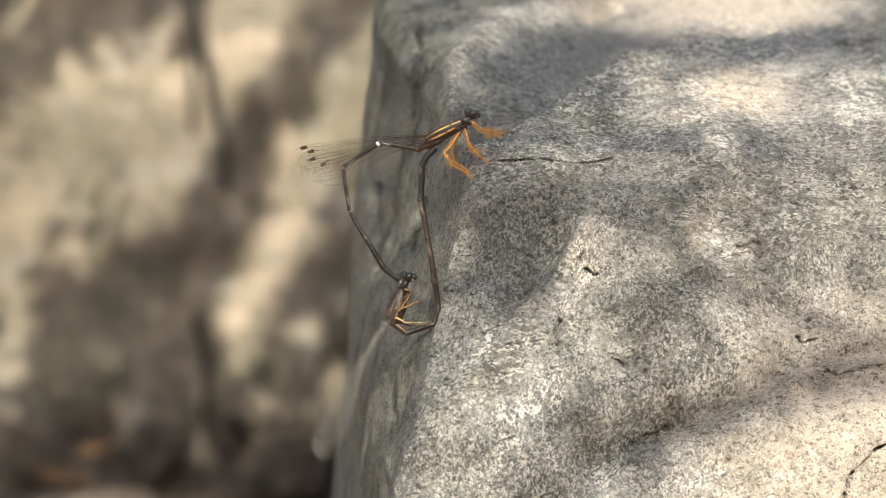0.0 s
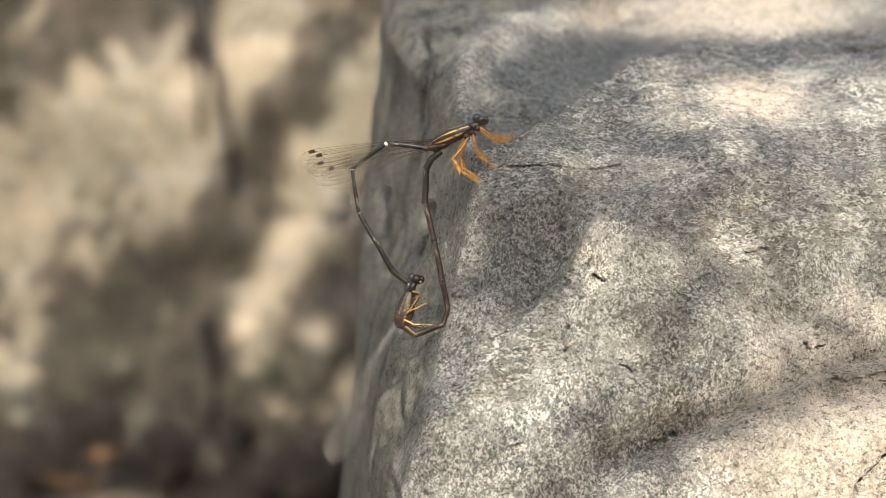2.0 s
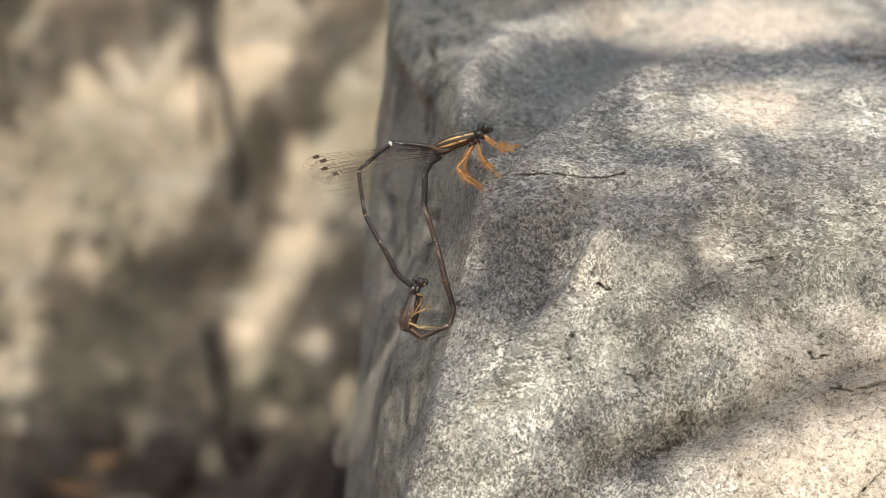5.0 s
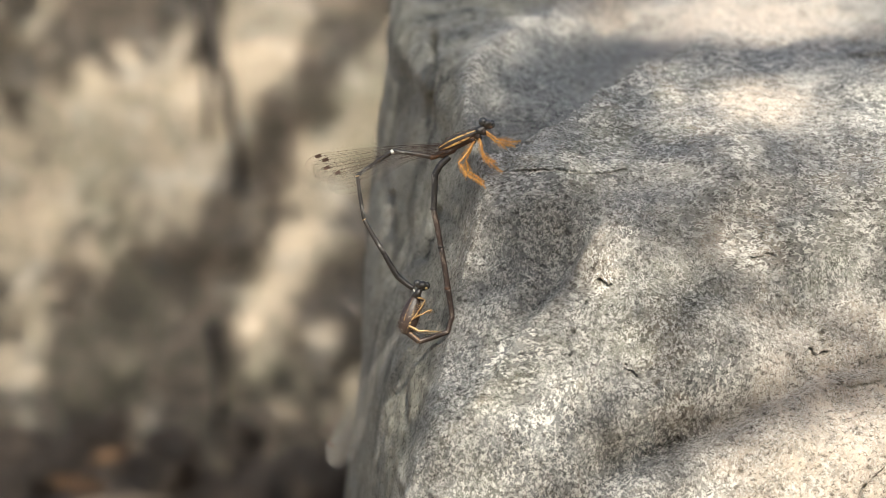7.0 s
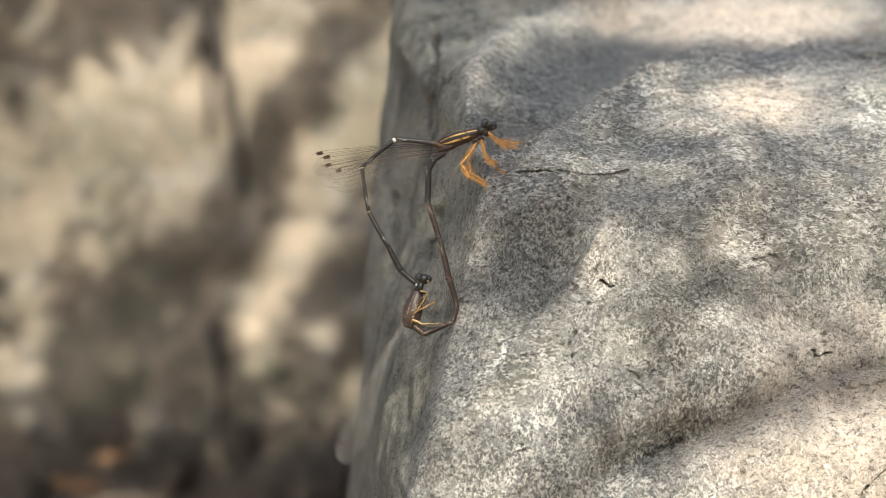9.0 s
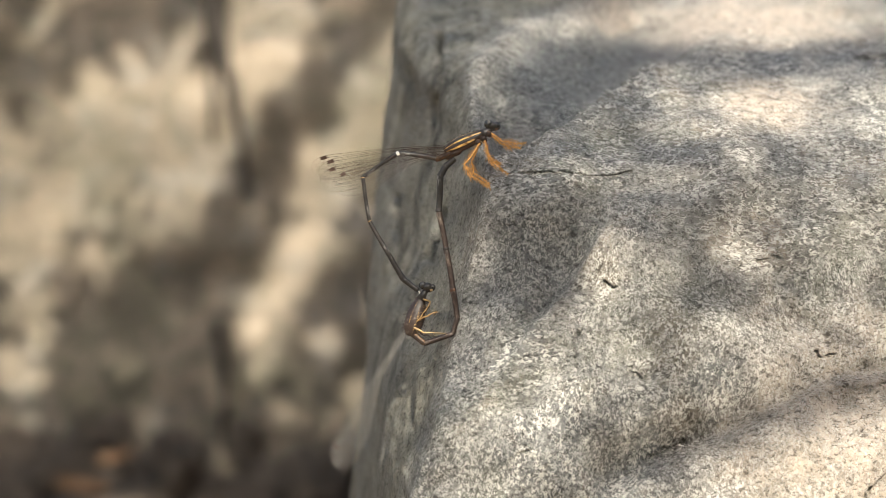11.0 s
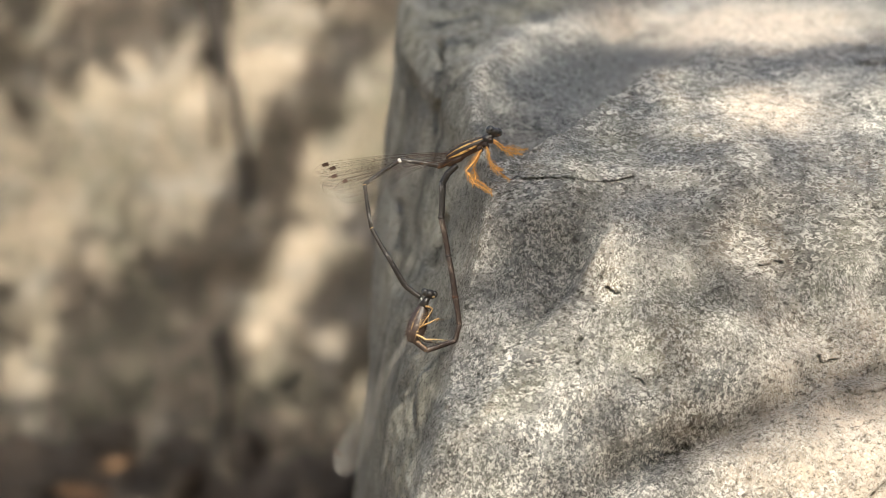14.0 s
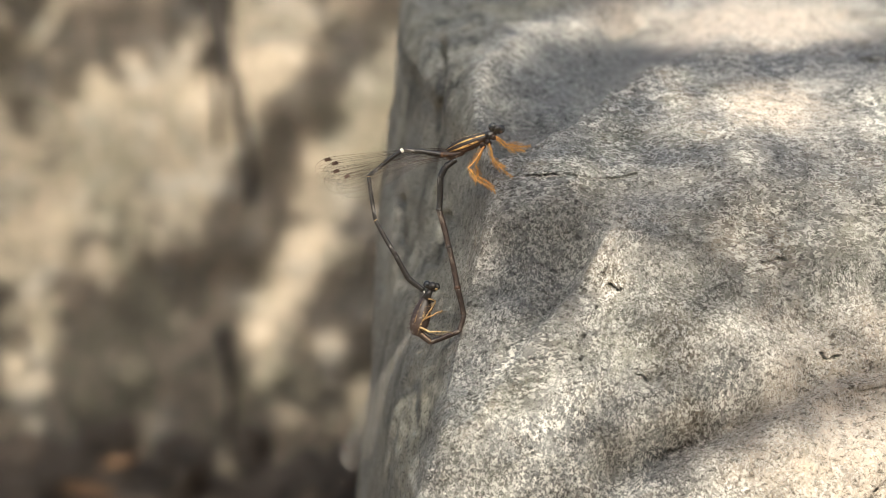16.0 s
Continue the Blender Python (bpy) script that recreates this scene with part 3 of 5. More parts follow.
def boulder_relief(x, z, f):
    """Folds, steps, cracks and pits of the boulder's front, in millimetres out of the face."""
    h = fractal(f, 38, 3, 41) * 4.0 + fractal(f * np.array([0.7, 1, 1.3]), 120, 4, 43) * 1.3
    h = np.minimum(h, 0.2 + 9 * (1 - np.exp(-((x - 855) / 75) ** 2 - ((z - 215) / 70) ** 2)))
    # lobe whose left scarp runs down the face
    rag_x = 18 * fractal(f, 150, 5, 62, 0.6)
    d, s = line_distance(x + rag_x, z + rag_x * 0.6, SCARP_LINE)
    fade = ease(z, 330, 450) * (1 - 0.8 * ease(z, 640, 760))
    h = h - fade * 2.8 * (1 - ease(s * d, -11, 3)) * np.exp(-np.maximum(-s * d - 16, 0) / 130)
    # lip below the hollow upper facet
    d, s = line_distance(x, z, LIP_LINE)
    fade = 1 - 0.75 * ease(x, 1040, 1250)
    h = h - fade * 9.0 * ease(s * d + rag_x * 0.5, -2, 11) * (1 - 0.85 * ease(s * d, 40, 240))
    d, s = line_distance(x, z, [(796, 150), (800, 110), (815, 82), (845, 55), (880, 32), (930, 12), (1000, -5)])
    h = h + 3.2 * np.exp(-(d / 26) ** 2)
    # hollow band towards the lower side
    d, s = line_distance(x, z, [(1060, 812), (1180, 762), (1330, 704), (1600, 650)])
    h = h - 2.9 * np.exp(-(d / 50) ** 2)
    # the shelf below it stands proud
    d, s = line_distance(x + rag_x * 0.6, z + rag_x * 0.4, [(1070, 822), (1125, 789), (1172, 765), (1277, 722), (1345, 680), (1410, 645), (1480, 628), (1640, 610)])
    h = h + 2.6 * ease(x, 1060, 1180) * (1 - ease(s * d, -26, 3)) * np.exp(-np.maximum(-s * d - 40, 0) / 140)
    d, s = line_distance(x, z, [(880, 420), (960, 380), (1040, 350), (1300, 330)])
    h = h - 0.6 * np.exp(-(d / 70) ** 2)
    h = h + 1.5 * np.exp(-((x - 1270) / 150) ** 2 - ((z - 590) / 70) ** 2)
    cut = 0 * x
    wob = 7 * fractal(f, 500, 4, 61, 0.6) + 7 * fractal(f, 1500, 3, 64)
    rag = 1 + 1.5 * fractal(f, 700, 3, 66)
    for pts, wide, deep in (([(884, 288), (919, 291), (957, 294), (984, 292), (1022, 285), (1055, 279), (1082, 270)], 2.3, 2.2),
                            ([(1310, 434), (1330, 430), (1352, 431)], 2.2, 2.8),
                            ([(1255, 462), (1275, 448), (1300, 436)], 1.4, 0.6),
                            ([(1408, 597), (1428, 606), (1450, 598)], 3.0, 3.6),
                            ([(1428, 655), (1490, 662), (1580, 640)], 1.6, 0.7),
                            ([(1128, 786), (1150, 772), (1188, 756)], 4.0, 1.2),
                            ([(1480, 900), (1498, 850), (1530, 815), (1590, 770)], 4.0, 4.5),
                            ([(860, 792), (890, 770), (915, 762)], 3.0, -0.5),
                            ([(1034, 484), (1046, 487), (1058, 492)], 3.8, 4.4),
                            ([(1083, 642), (1097, 648), (1101, 658)], 4.8, 5.0)):
        steady = 0.6 if wide == 2.3 else 1.0
        d, s = line_distance(x + wob * steady, z - wob * 0.8 * steady, pts)
        cut = cut + deep * np.clip(rag, 0.6, 1.5) * np.exp(-(d / (wide * np.clip(rag, 0.7, 1.4))) ** 2)
    for px, pz, r, deep in ((990, 572, 2.8, 3.6), (985, 612, 2.4, 2.6), (1012, 520, 2.4, 2.4), (980, 592, 2.4, 1.6), (1140, 662, 4, 1.4), (1027, 462, 3, 1.2), (1170, 690, 14, 0.8), (1285, 820, 6, 0.9),
                            (1385, 350, 4, 0.8), (1020, 455, 4, 0.7), (1345, 572, 5, 0.7)):
        h = h - deep * np.exp(-((x - px) ** 2 + (z - pz) ** 2) / r ** 2)
    d, s = line_distance(x + wob, z + wob * 0.6, [(1483, 63), (1508, 64), (1541, 59), (1620, 50)])
    h = h - 5.0 * np.exp(-(d / 3.6) ** 2) * np.clip(rag, 0.5, 1.5)
    d, s = line_distance(x + wob, z, [(1470, 39), (1486, 42)])
    h = h - 3.0 * np.exp(-(d / 3.4) ** 2)
    h = h + 0.5 * np.exp(-((x - 1311) ** 2 + (z - 505) ** 2) / 9.0)
    return h, cut


BOULDER = near_boulder()


# ---- the far boulder, and the ground ----
def far_boulder():
    rows, cols = 150, 220
    t = np.linspace(0, 1, rows)[:, None]
    a = np.linspace(0, 2 * math.pi, cols, endpoint=False)[None, :]
    rad = np.sqrt(np.maximum(0, 1 - np.maximum(0, (t - 0.15) / 0.85) ** 2.6))
    x = -0.13 + 0.42 * rad * np.sign(np.cos(a)) * np.abs(np.cos(a)) ** 0.7
    y = 1.06 + (0.33 - 0.05 * t) * rad * np.sign(np.sin(a)) * np.abs(np.sin(a)) ** 0.6 + 0.12 * t
    z = -0.07 + 0.68 * t + 0 * a
    g = np.stack([x, y, z], -1)
    n = grid_normals(g)
    f = g.reshape(-1, 3)
    out = fractal(f, 6, 4, 51) * 0.05 + fractal(f, 30, 4, 52) * 0.012
    # a fissure and a root-like seam down the face
    d, s = line_distance(f[:, 0], f[:, 2], [(-0.158, 0.60), (-0.156, 0.33), (-0.150, 0.26), (-0.140, 0.22), (-0.152, 0.0)])
    out = out - 0.010 * np.exp(-(d / 0.004) ** 2)
    sgn = 1 if (n[75, np.argmin(y[75]), 1] < 0) else -1
    g = (f + sgn * n.reshape(-1, 3) * out[:, None]).reshape(g.shape)
    ob = sheet("boulder", g, TAN_STONE)
    return tagged(ob, "tan weathered boulder with a dark fissure, dappled by sun", "boulder")


FAR_BOULDER = far_boulder()


def ground():
    r = np.concatenate([np.linspace(0, 0.8, 120), np.linspace(0.8, 3, 60)[1:], 3 * 1.5 ** np.arange(1, 17)])
    a = np.linspace(0, 2 * math.pi, 180, endpoint=False)
    x, y = r[:, None] * np.cos(a), 0.5 + r[:, None] * np.sin(a)
    f = np.stack([x, y, 0 * x], -1).reshape(-1, 3)
    f[:, 2] = -0.022 + fractal(f, 5, 4, 71) * 0.015 + fractal(f, 40, 3, 72) * 0.006
    f[:, 2] *= np.exp(-np.hypot(f[:, 0], f[:, 1] - 0.5) / 40)
    return tagged(sheet("ground", f.reshape(*x.shape, 3), EARTH), "pale tan earth, lightened to bounce sunlight", "ground", kind="structure")


ground()


def soil_mound():
    """Dark leaf mould heaped against the far boulder's foot."""
    x, y = np.meshgrid(np.linspace(-0.62, 0.12, 190), np.linspace(0.42, 0.98, 150))
    f = np.stack([x, y, 0 * x], -1).reshape(-1, 3)
    bank = ease(-f[:, 0], 0.05, 0.10) * np.exp(-((f[:, 1] - 0.80) / 0.11) ** 2) * np.exp(-((f[:, 0] + 0.2) / 0.3) ** 4)
    rim = ease(1 - ((f[:, 0] + 0.24) / 0.36) ** 2 - ((f[:, 1] - 0.70) / 0.28) ** 2 + fractal(f, 9, 3, 75) * 0.25, -0.05, 0.3)
    f[:, 2] = -0.045 + rim * (0.03 + fractal(f, 40, 3, 72) * 0.006 + fractal(f, 5, 4, 71) * 0.015 + bank * (0.022 + fractal(f, 16, 3, 74) * 0.05))
    return tagged(sheet("soil_mound", f.reshape(150, 190, 3), SOIL, False), "dark mound of soil and leaf mould under the tan boulder", "soil")


MOUND = soil_mound()


def sky_blocker():
    """An added, unseen dark screen behind and beside the camera that dims the skylight."""
    a = np.radians(np.linspace(15, -145, 160))[None, :]
    t = np.linspace(0, 1, 40)[:, None]
    r = 4.0 + 1.2 * t ** 1.5
    x, y, z = r * np.cos(a), 0.3 + r * np.sin(a), -0.1 + 5.1 * t + 0 * a
    f = np.stack([x, y, z], -1).reshape(-1, 3)
    push = fractal(f, 1.2, 4, 81) * 0.5 + fractal(f, 6, 3, 82) * 0.15
    away = f - np.array([0, 0.3, 0])
    away[:, 2] = 0
    away /= np.linalg.norm(away, axis=1)[:, None]
    f = f + away * push[:, None]
    f[:, 2] += np.tile(np.linspace(0, 1, 40)[:, None] ** 3, (1, 160)).reshape(-1) * fractal(f, 1.5, 3, 83) * 0.6
    return tagged(sheet("backdrop", f.reshape(40, 160, 3), BLOCKER_GREEN, False), "unseen dark green screen added to dim the skylight", "bank", kind="structure")


sky_blocker()


# ---- the damselflies ----
def plane(px, py, away=0.0):
    """Grid place to the insects' plane: x across, y away, z up, in metres from the sight line."""
    return Vector(((px - 784) * CELL, away * MM, (441 - py) * CELL))


PAIR = VIEW @ Matrix.Translation((0, NEAR, 0))

# how far the pair has pumped up, 0 to 1, by seconds
PUMP = ((0, 0), (0.5, 0), (1.0, 0.65), (1.5, 1), (2.0, 0.38), (2.5, 0.12), (3.0, 0.06), (3.5, 0), (4.0, 0), (4.6, 0.45), (5.1, 0.95), (5.6, 0.5), (6.1, 0.18), (6.5, 0.16),
        (7.0, 0.1), (7.5, 0.06), (8.0, 0.6), (8.5, 0.95), (9.0, 0.92), (9.4, 0.45), (10.0, 0.12), (10.8, 0.1), (11.5, 0.4), (12.0, 1), (12.5, 0.9), (13.0, 0.28), (13.5, 0.16),
        (14.0, 0.06), (14.5, 0.06), (15.0, 0.48), (15.5, 0.96), (16.0, 0.52))

# joints of the two abdomens: at rest, and pumped up
MALE_LINE = (((762, 253), (762, 243)), ((741, 265), (741, 233)), ((671, 254), (670, 226)), ((607, 297), (612, 277)), ((619, 374), (624, 355)),
             ((656, 436), (660, 418)), ((680, 476), (682, 460)), ((707, 496), (706, 480)))
MALE_RADII = (6.5, 5.0, 3.7, 3.5, 3.6, 4.6, 5.4, 4.6)
FEMALE_LINE = (((697, 572), (701, 553)), ((718, 590), (723, 571)), ((768, 573), (775, 548)), ((776, 546), (782, 520)), ((769, 498), (767, 474)),
               ((757, 425), (748, 402)), ((744, 357), (726, 338)), ((746, 294), (727, 281)), ((755, 277), (737, 262)), ((771, 262), (762, 248)))
FEMALE_RADII = (6.5, 5.2, 4.6, 4.8, 5.6, 5.0, 5.4, 6.2, 6.2, 5.2)


def joint(line, k, w):
    (ax, ay), (bx, by) = line[k]
    return plane(ax + (bx - ax) * w, ay + (by - ay) * w)


def toward(a, b):
    """The pose at a whose x axis points to b, in the insects' plane."""
    d = b - a
    return Matrix.Translation(a) @ Matrix.Rotation(-math.atan2(d.z, d.x), 4, 'Y')


def segment(thing, length, r0, r1, mat, ring=None, ring_label="", ring_wide=0.08):
    """One abdomen segment along x, waisted in the middle, swollen at its ends, with a ring at its start."""
    bm = bmesh.new()
    path, rad = [], []
    for k in range(13):
        t = k / 12
        path.append((length * (-0.03 + 1.06 * t), 0, -0.012 * length * math.sin(math.pi * t)))
        ends = 1 + 0.08 * math.exp(-(t / 0.07) ** 2) + 0.12 * math.exp(-((1 - t) / 0.08) ** 2)
        rad.append((r0 + (r1 - r0) * t) * CELL * ends * (0.8 if k in (0, 12) else 1))
    tube(bm, path, rad, 12)
    ob = part("abdomen_segment", bm, mat, thing)
    if ring:
        bm = bmesh.new()
        wide = ring_wide * length
        tube(bm, [(-0.2 * wide, 0, 0), (0.1 * wide, 0, 0), (0.6 * wide, 0, 0), (wide, 0, 0)],
             [r0 * CELL * 0.8, r0 * CELL * 1.2, r0 * CELL * 1.16, r0 * CELL * 0.9], 12)
        part("ring", bm, ring, ob, ring_label)
    return ob


def abdomen(thing, line, radii, mats, rings):
    made = []
    for k in range(len(line) - 1):
        length = (joint(line, k + 1, 0) - joint(line, k, 0)).length
        made.append(segment(thing, length, radii[k], radii[k + 1], mats[k], *rings.get(k, ())))
    return made


def leg(thing, pts, mat, seed, thick=1.9, brush=1.0):
    """A jointed leg through grid places (x, y, mm away): femur, tibia and foot, combed with long bristles, two claws."""
    rnd = random.Random(seed)
    bm = bmesh.new()
    p = [plane(*q) for q in pts]
    for k, (a, b) in enumerate(zip(p, p[1:])):
        t0, t1 = thick * (1 - 0.24 * k), thick * (0.74 - 0.2 * k)
        way = (b - a).normalized()
        bow = way.cross(Vector((0, 1, 0))) * (b - a).length * 0.05
        path = [a.lerp(b, u) + bow * math.sin(math.pi * u) for u in (0, 0.12, 0.35, 0.6, 0.85, 1)]
        tube(bm, path, [t * CELL for t in (t0 * 0.7, t0, t0 * 0.95, (t0 + t1) / 2, t1, t1 * 0.8)], 7)
        count = int((b - a).length / CELL * (0.9 if k == 0 else 2.0) * brush)
        for i in range(count):
            q = a.lerp(b, (i + 0.7) / (count + 1))
            out = (way.cross(Vector((0, 1, 0))) * rnd.choice((-1, 1)) + Vector((0, rnd.uniform(-0.9, 0.9), 0)) + way * rnd.uniform(0.6, 1.4)).normalized()
            long = rnd.uniform(4, 9) if k == 0 else rnd.uniform(7, 13) * (1 - 0.5 * (k == 2))
            tube(bm, [q, q + out * long * 0.5 * CELL, q + (out + way * 0.25) * long * CELL], [0.34 * CELL, 0.26 * CELL, 0.1 * CELL], 3)
    for s in (-1, 1):
        tube(bm, [p[-1], p[-1] + (way + Vector((0, 0.6 * s, -0.4))) * 2.5 * CELL], [0.6 * CELL, 0.15 * CELL], 5)
    return part("leg", bm, mat, thing)


def wing(thing, length, width, bend, seed, mat_stigma, tick, film=None, net=None):
    """A clear wing along -x from its root, its leading edge up: membrane, vein net, pterostigma. Returned at the root."""
    rnd = random.Random(seed)
    stations = 40

    def chord(t):
        """Front and rear edge at the share t of the length."""
        front = 0.10 * width * math.sin(math.pi * min(1, t * 1.05))
        rear = -width * (0.10 + 0.92 * float(ease(np.array(t), 0.25, 0.85)))
        close = math.sqrt(max(0.0, 1 - max(0.0, (t - 0.86) / 0.14) ** 2))
        mid = front * 0.55 + rear * 0.45
        return mid + (front - mid) * close, mid + (rear - mid) * close

    def spot(t, s):
        f, r = chord(t)
        z = f + (r - f) * s
        y = 0.05 * width * math.sin(6 * math.pi * s) * (1 - t) + bend * t * t
        return Vector((-length * t, y, z))
    verts, faces = [], []
    for i in range(stations + 1):
        for j in range(9):
            verts.append(spot(1 - (1 - i / stations) ** 1.6, j / 8))
    for i in range(stations):
        for j in range(8):
            k = i * 9 + j
            faces.append((k, k + 1, k + 10, k + 9))
    holder = mesh_object("wing", verts, faces, film or WING, thing, label="clear membranous wing with a fine vein net")
    bm = bmesh.new()
    tick = tick * CELL
    for s, t1 in ((0, 1), (0.10, 0.93), (0.26, 0.98), (0.42, 0.97), (0.58, 0.96), (0.74, 0.9), (0.88, 0.8), (1, 1)):
        n = 26
        path = [spot(0.01 + (t1 - 0.01) * (1 - (1 - k / n) ** 1.6), s) for k in range(n + 1)]
        slim = 1.0 if net is None else 0.3
        tube(bm, path, [tick * (1.25 if s in (0, 0.10) else 0.75) * (slim + (1 - slim) * min(1, k / n / 0.55) ** 1.5) for k in range(n + 1)], 4)
    tube(bm, [spot(1, k / 8) for k in range(9)], [tick * 0.8] * 9, 4)
    cuts = (0, 0.10, 0.26, 0.42, 0.58, 0.74, 0.88, 1)
    for a, b in zip(cuts, cuts[1:]):
        t = rnd.uniform(0.12, 0.2)
        while t < 0.97:
            tube(bm, [spot(t, a), spot(min(1, t + 0.004), b)], [tick * (0.38 if net is None else 0.7)] * 2, 3)
            t += rnd.uniform(0.028, 0.05)
    part("vein_net", bm, net or VEIN, holder)
    bm = bmesh.new()
    big = 1.0 if net is None else 0.35
    q = [spot(0.885, 0.0), spot(0.885 + 0.044 * big, 0.0), spot(0.878 + 0.042 * big, 0.14 * big), spot(0.878, 0.14 * big)]
    lift = Vector((0, 0.5 * CELL, 0))
    top = [bm.verts.new(v + lift) for v in q]
    low = [bm.verts.new(v - lift) for v in q]
    bm.faces.new(top)
    bm.faces.new(low[::-1])
    for k in range(4):
        bm.faces.new((top[k], low[k], low[(k + 1) % 4], top[(k + 1) % 4]))
    spot_ob = part("pterostigma", bm, mat_stigma, holder, "small dark wing spot")
    spot_ob.data.polygons.foreach_set("use_smooth", [False] * len(spot_ob.data.polygons))
    return holder


def body_loft(bm, path, wide, high, sides=20):
    """A body along a path in the plane; half width (away) and half height at each station."""
    rings = []
    for i, q in enumerate(path):
        way = (path[min(i + 1, len(path) - 1)] - path[max(i - 1, 0)]).normalized()
        up = Vector((0, 1, 0)).cross(way).normalized() * -1
        rings.append([bm.verts.new(q + Vector((0, 1, 0)) * wide[i] * math.cos(a) + up * high[i] * math.sin(a))
                      for a in (2 * math.pi * k / sides for k in range(sides))])
    for a, b in zip(rings, rings[1:]):
        for k in range(sides):
            bm.faces.new((a[k], a[(k + 1) % sides], b[(k + 1) % sides], b[k]))
    bm.faces.new(rings[0][::-1])
    bm.faces.new(rings[-1])
    return bm


def thorax(thing, front, rear, high, mat, stripes):
    """A slanting thorax from front to rear; stripes: (angle from, to, share from, to, material, label), 90 up, 180 to the viewer."""
    axis = rear - front
    length = axis.length
    n = 16
    prof = [0.36, 0.46, 0.56, 0.66, 0.75, 0.83, 0.9, 0.95, 0.98, 1.0, 1.0, 0.98, 0.94, 0.87, 0.77, 0.63, 0.45]
    path = [front + axis * (i / n) for i in range(n + 1)]
    bm = body_loft(bmesh.new(), path, [high * 0.72 * p for p in prof], [high * p for p in prof], 24)
    ob = part("thorax", bm, mat, thing)
    way = axis.normalized()
    up = Vector((0, 1, 0)).cross(way).normalized() * -1
    if up.z < 0:
        up = -up
    for a0, a1, t0, t1, m2, label in stripes:
        bm = bmesh.new()
        rows = []
        for i in range(25):
            s = i / 24
            t = t0 + (t1 - t0) * s
            r = float(np.interp(t * n, range(n + 1), prof)) * high
            thin = math.sin(math.pi * min(1, 0.12 + 0.9 * s)) ** 0.4
            row = []
            for j in range(6):
                mid, half = (a0 + a1) / 2, (a1 - a0) / 2 * thin
                a = radians(mid + half * (j / 5 * 2 - 1))
                lift = 1.035 if 0 < j < 5 else 0.995
                row.append(bm.verts.new(front + axis * t + (Vector((0, 1, 0)) * 0.72 * math.cos(a) + up * math.sin(a)) * r * lift))
            rows.append(row)
        for a, b in zip(rows, rows[1:]):
            for k in range(5):
                bm.faces.new((a[k], a[k + 1], b[k + 1], b[k]))
        part("stripe", bm, m2, ob, label)
    bm = bmesh.new()
    rnd = random.Random(77)
    for _ in range(320):
        t, a = rnd.uniform(0.05, 0.98), rnd.uniform(0, 2 * math.pi)
        r = float(np.interp(t * n, range(n + 1), prof)) * high
        out = Vector((0, 1, 0)) * 0.72 * math.cos(a) + up * math.sin(a)
        q = front + axis * t + out * r * 0.98
        tube(bm, [q, q + (out + way * rnd.uniform(-0.2, 0.8)) * rnd.uniform(2.5, 7) * CELL], [0.26 * CELL, 0.08 * CELL], 3)
    part("hairs", bm, VEIN, ob, "fine dark hairs")
    return ob


def head(thing, centre, eyes, mat, face_mat):
    bm = bmesh.new()
    blob(bm, centre, (10.5 * CELL, 11 * CELL, 8 * CELL))
    blob(bm, centre + Vector((4, 0, -5)) * CELL, (6 * CELL, 6 * CELL, 5 * CELL))
    ob = part("head", bm, mat, thing)
    for e, r in eyes:
        bm = bmesh.new()
        blob(bm, e, (r * CELL, r * 0.95 * CELL, r * CELL), None, 24, 16)
        part("eye", bm, EYE, ob, "glossy dark compound eye")
    bm = bmesh.new()
    blob(bm, centre + Vector((7, -3, -5)) * CELL, (3.5 * CELL, 4 * CELL, 3 * CELL))
    part("face", bm, face_mat, ob, "pale mouthparts")
    for s in (-1, 1):
        bm = bmesh.new()
        a = centre + Vector((5, 3 * s, 2)) * CELL
        tube(bm, [a, a + Vector((4, 2 * s, 2)) * CELL, a + Vector((10, 4 * s, 4)) * CELL], [0.7 * CELL, 0.5 * CELL, 0.2 * CELL], 5)
        part("antenna", bm, mat, ob)
    return ob


def turned(pivot, degrees):
    return Matrix.Translation(pivot) @ Matrix.Rotation(radians(degrees), 4, 'Y') @ Matrix.Translation(-pivot)


MALE_PIVOT = plane(836, 210)
FEMALE_NECK = plane(710, 502)


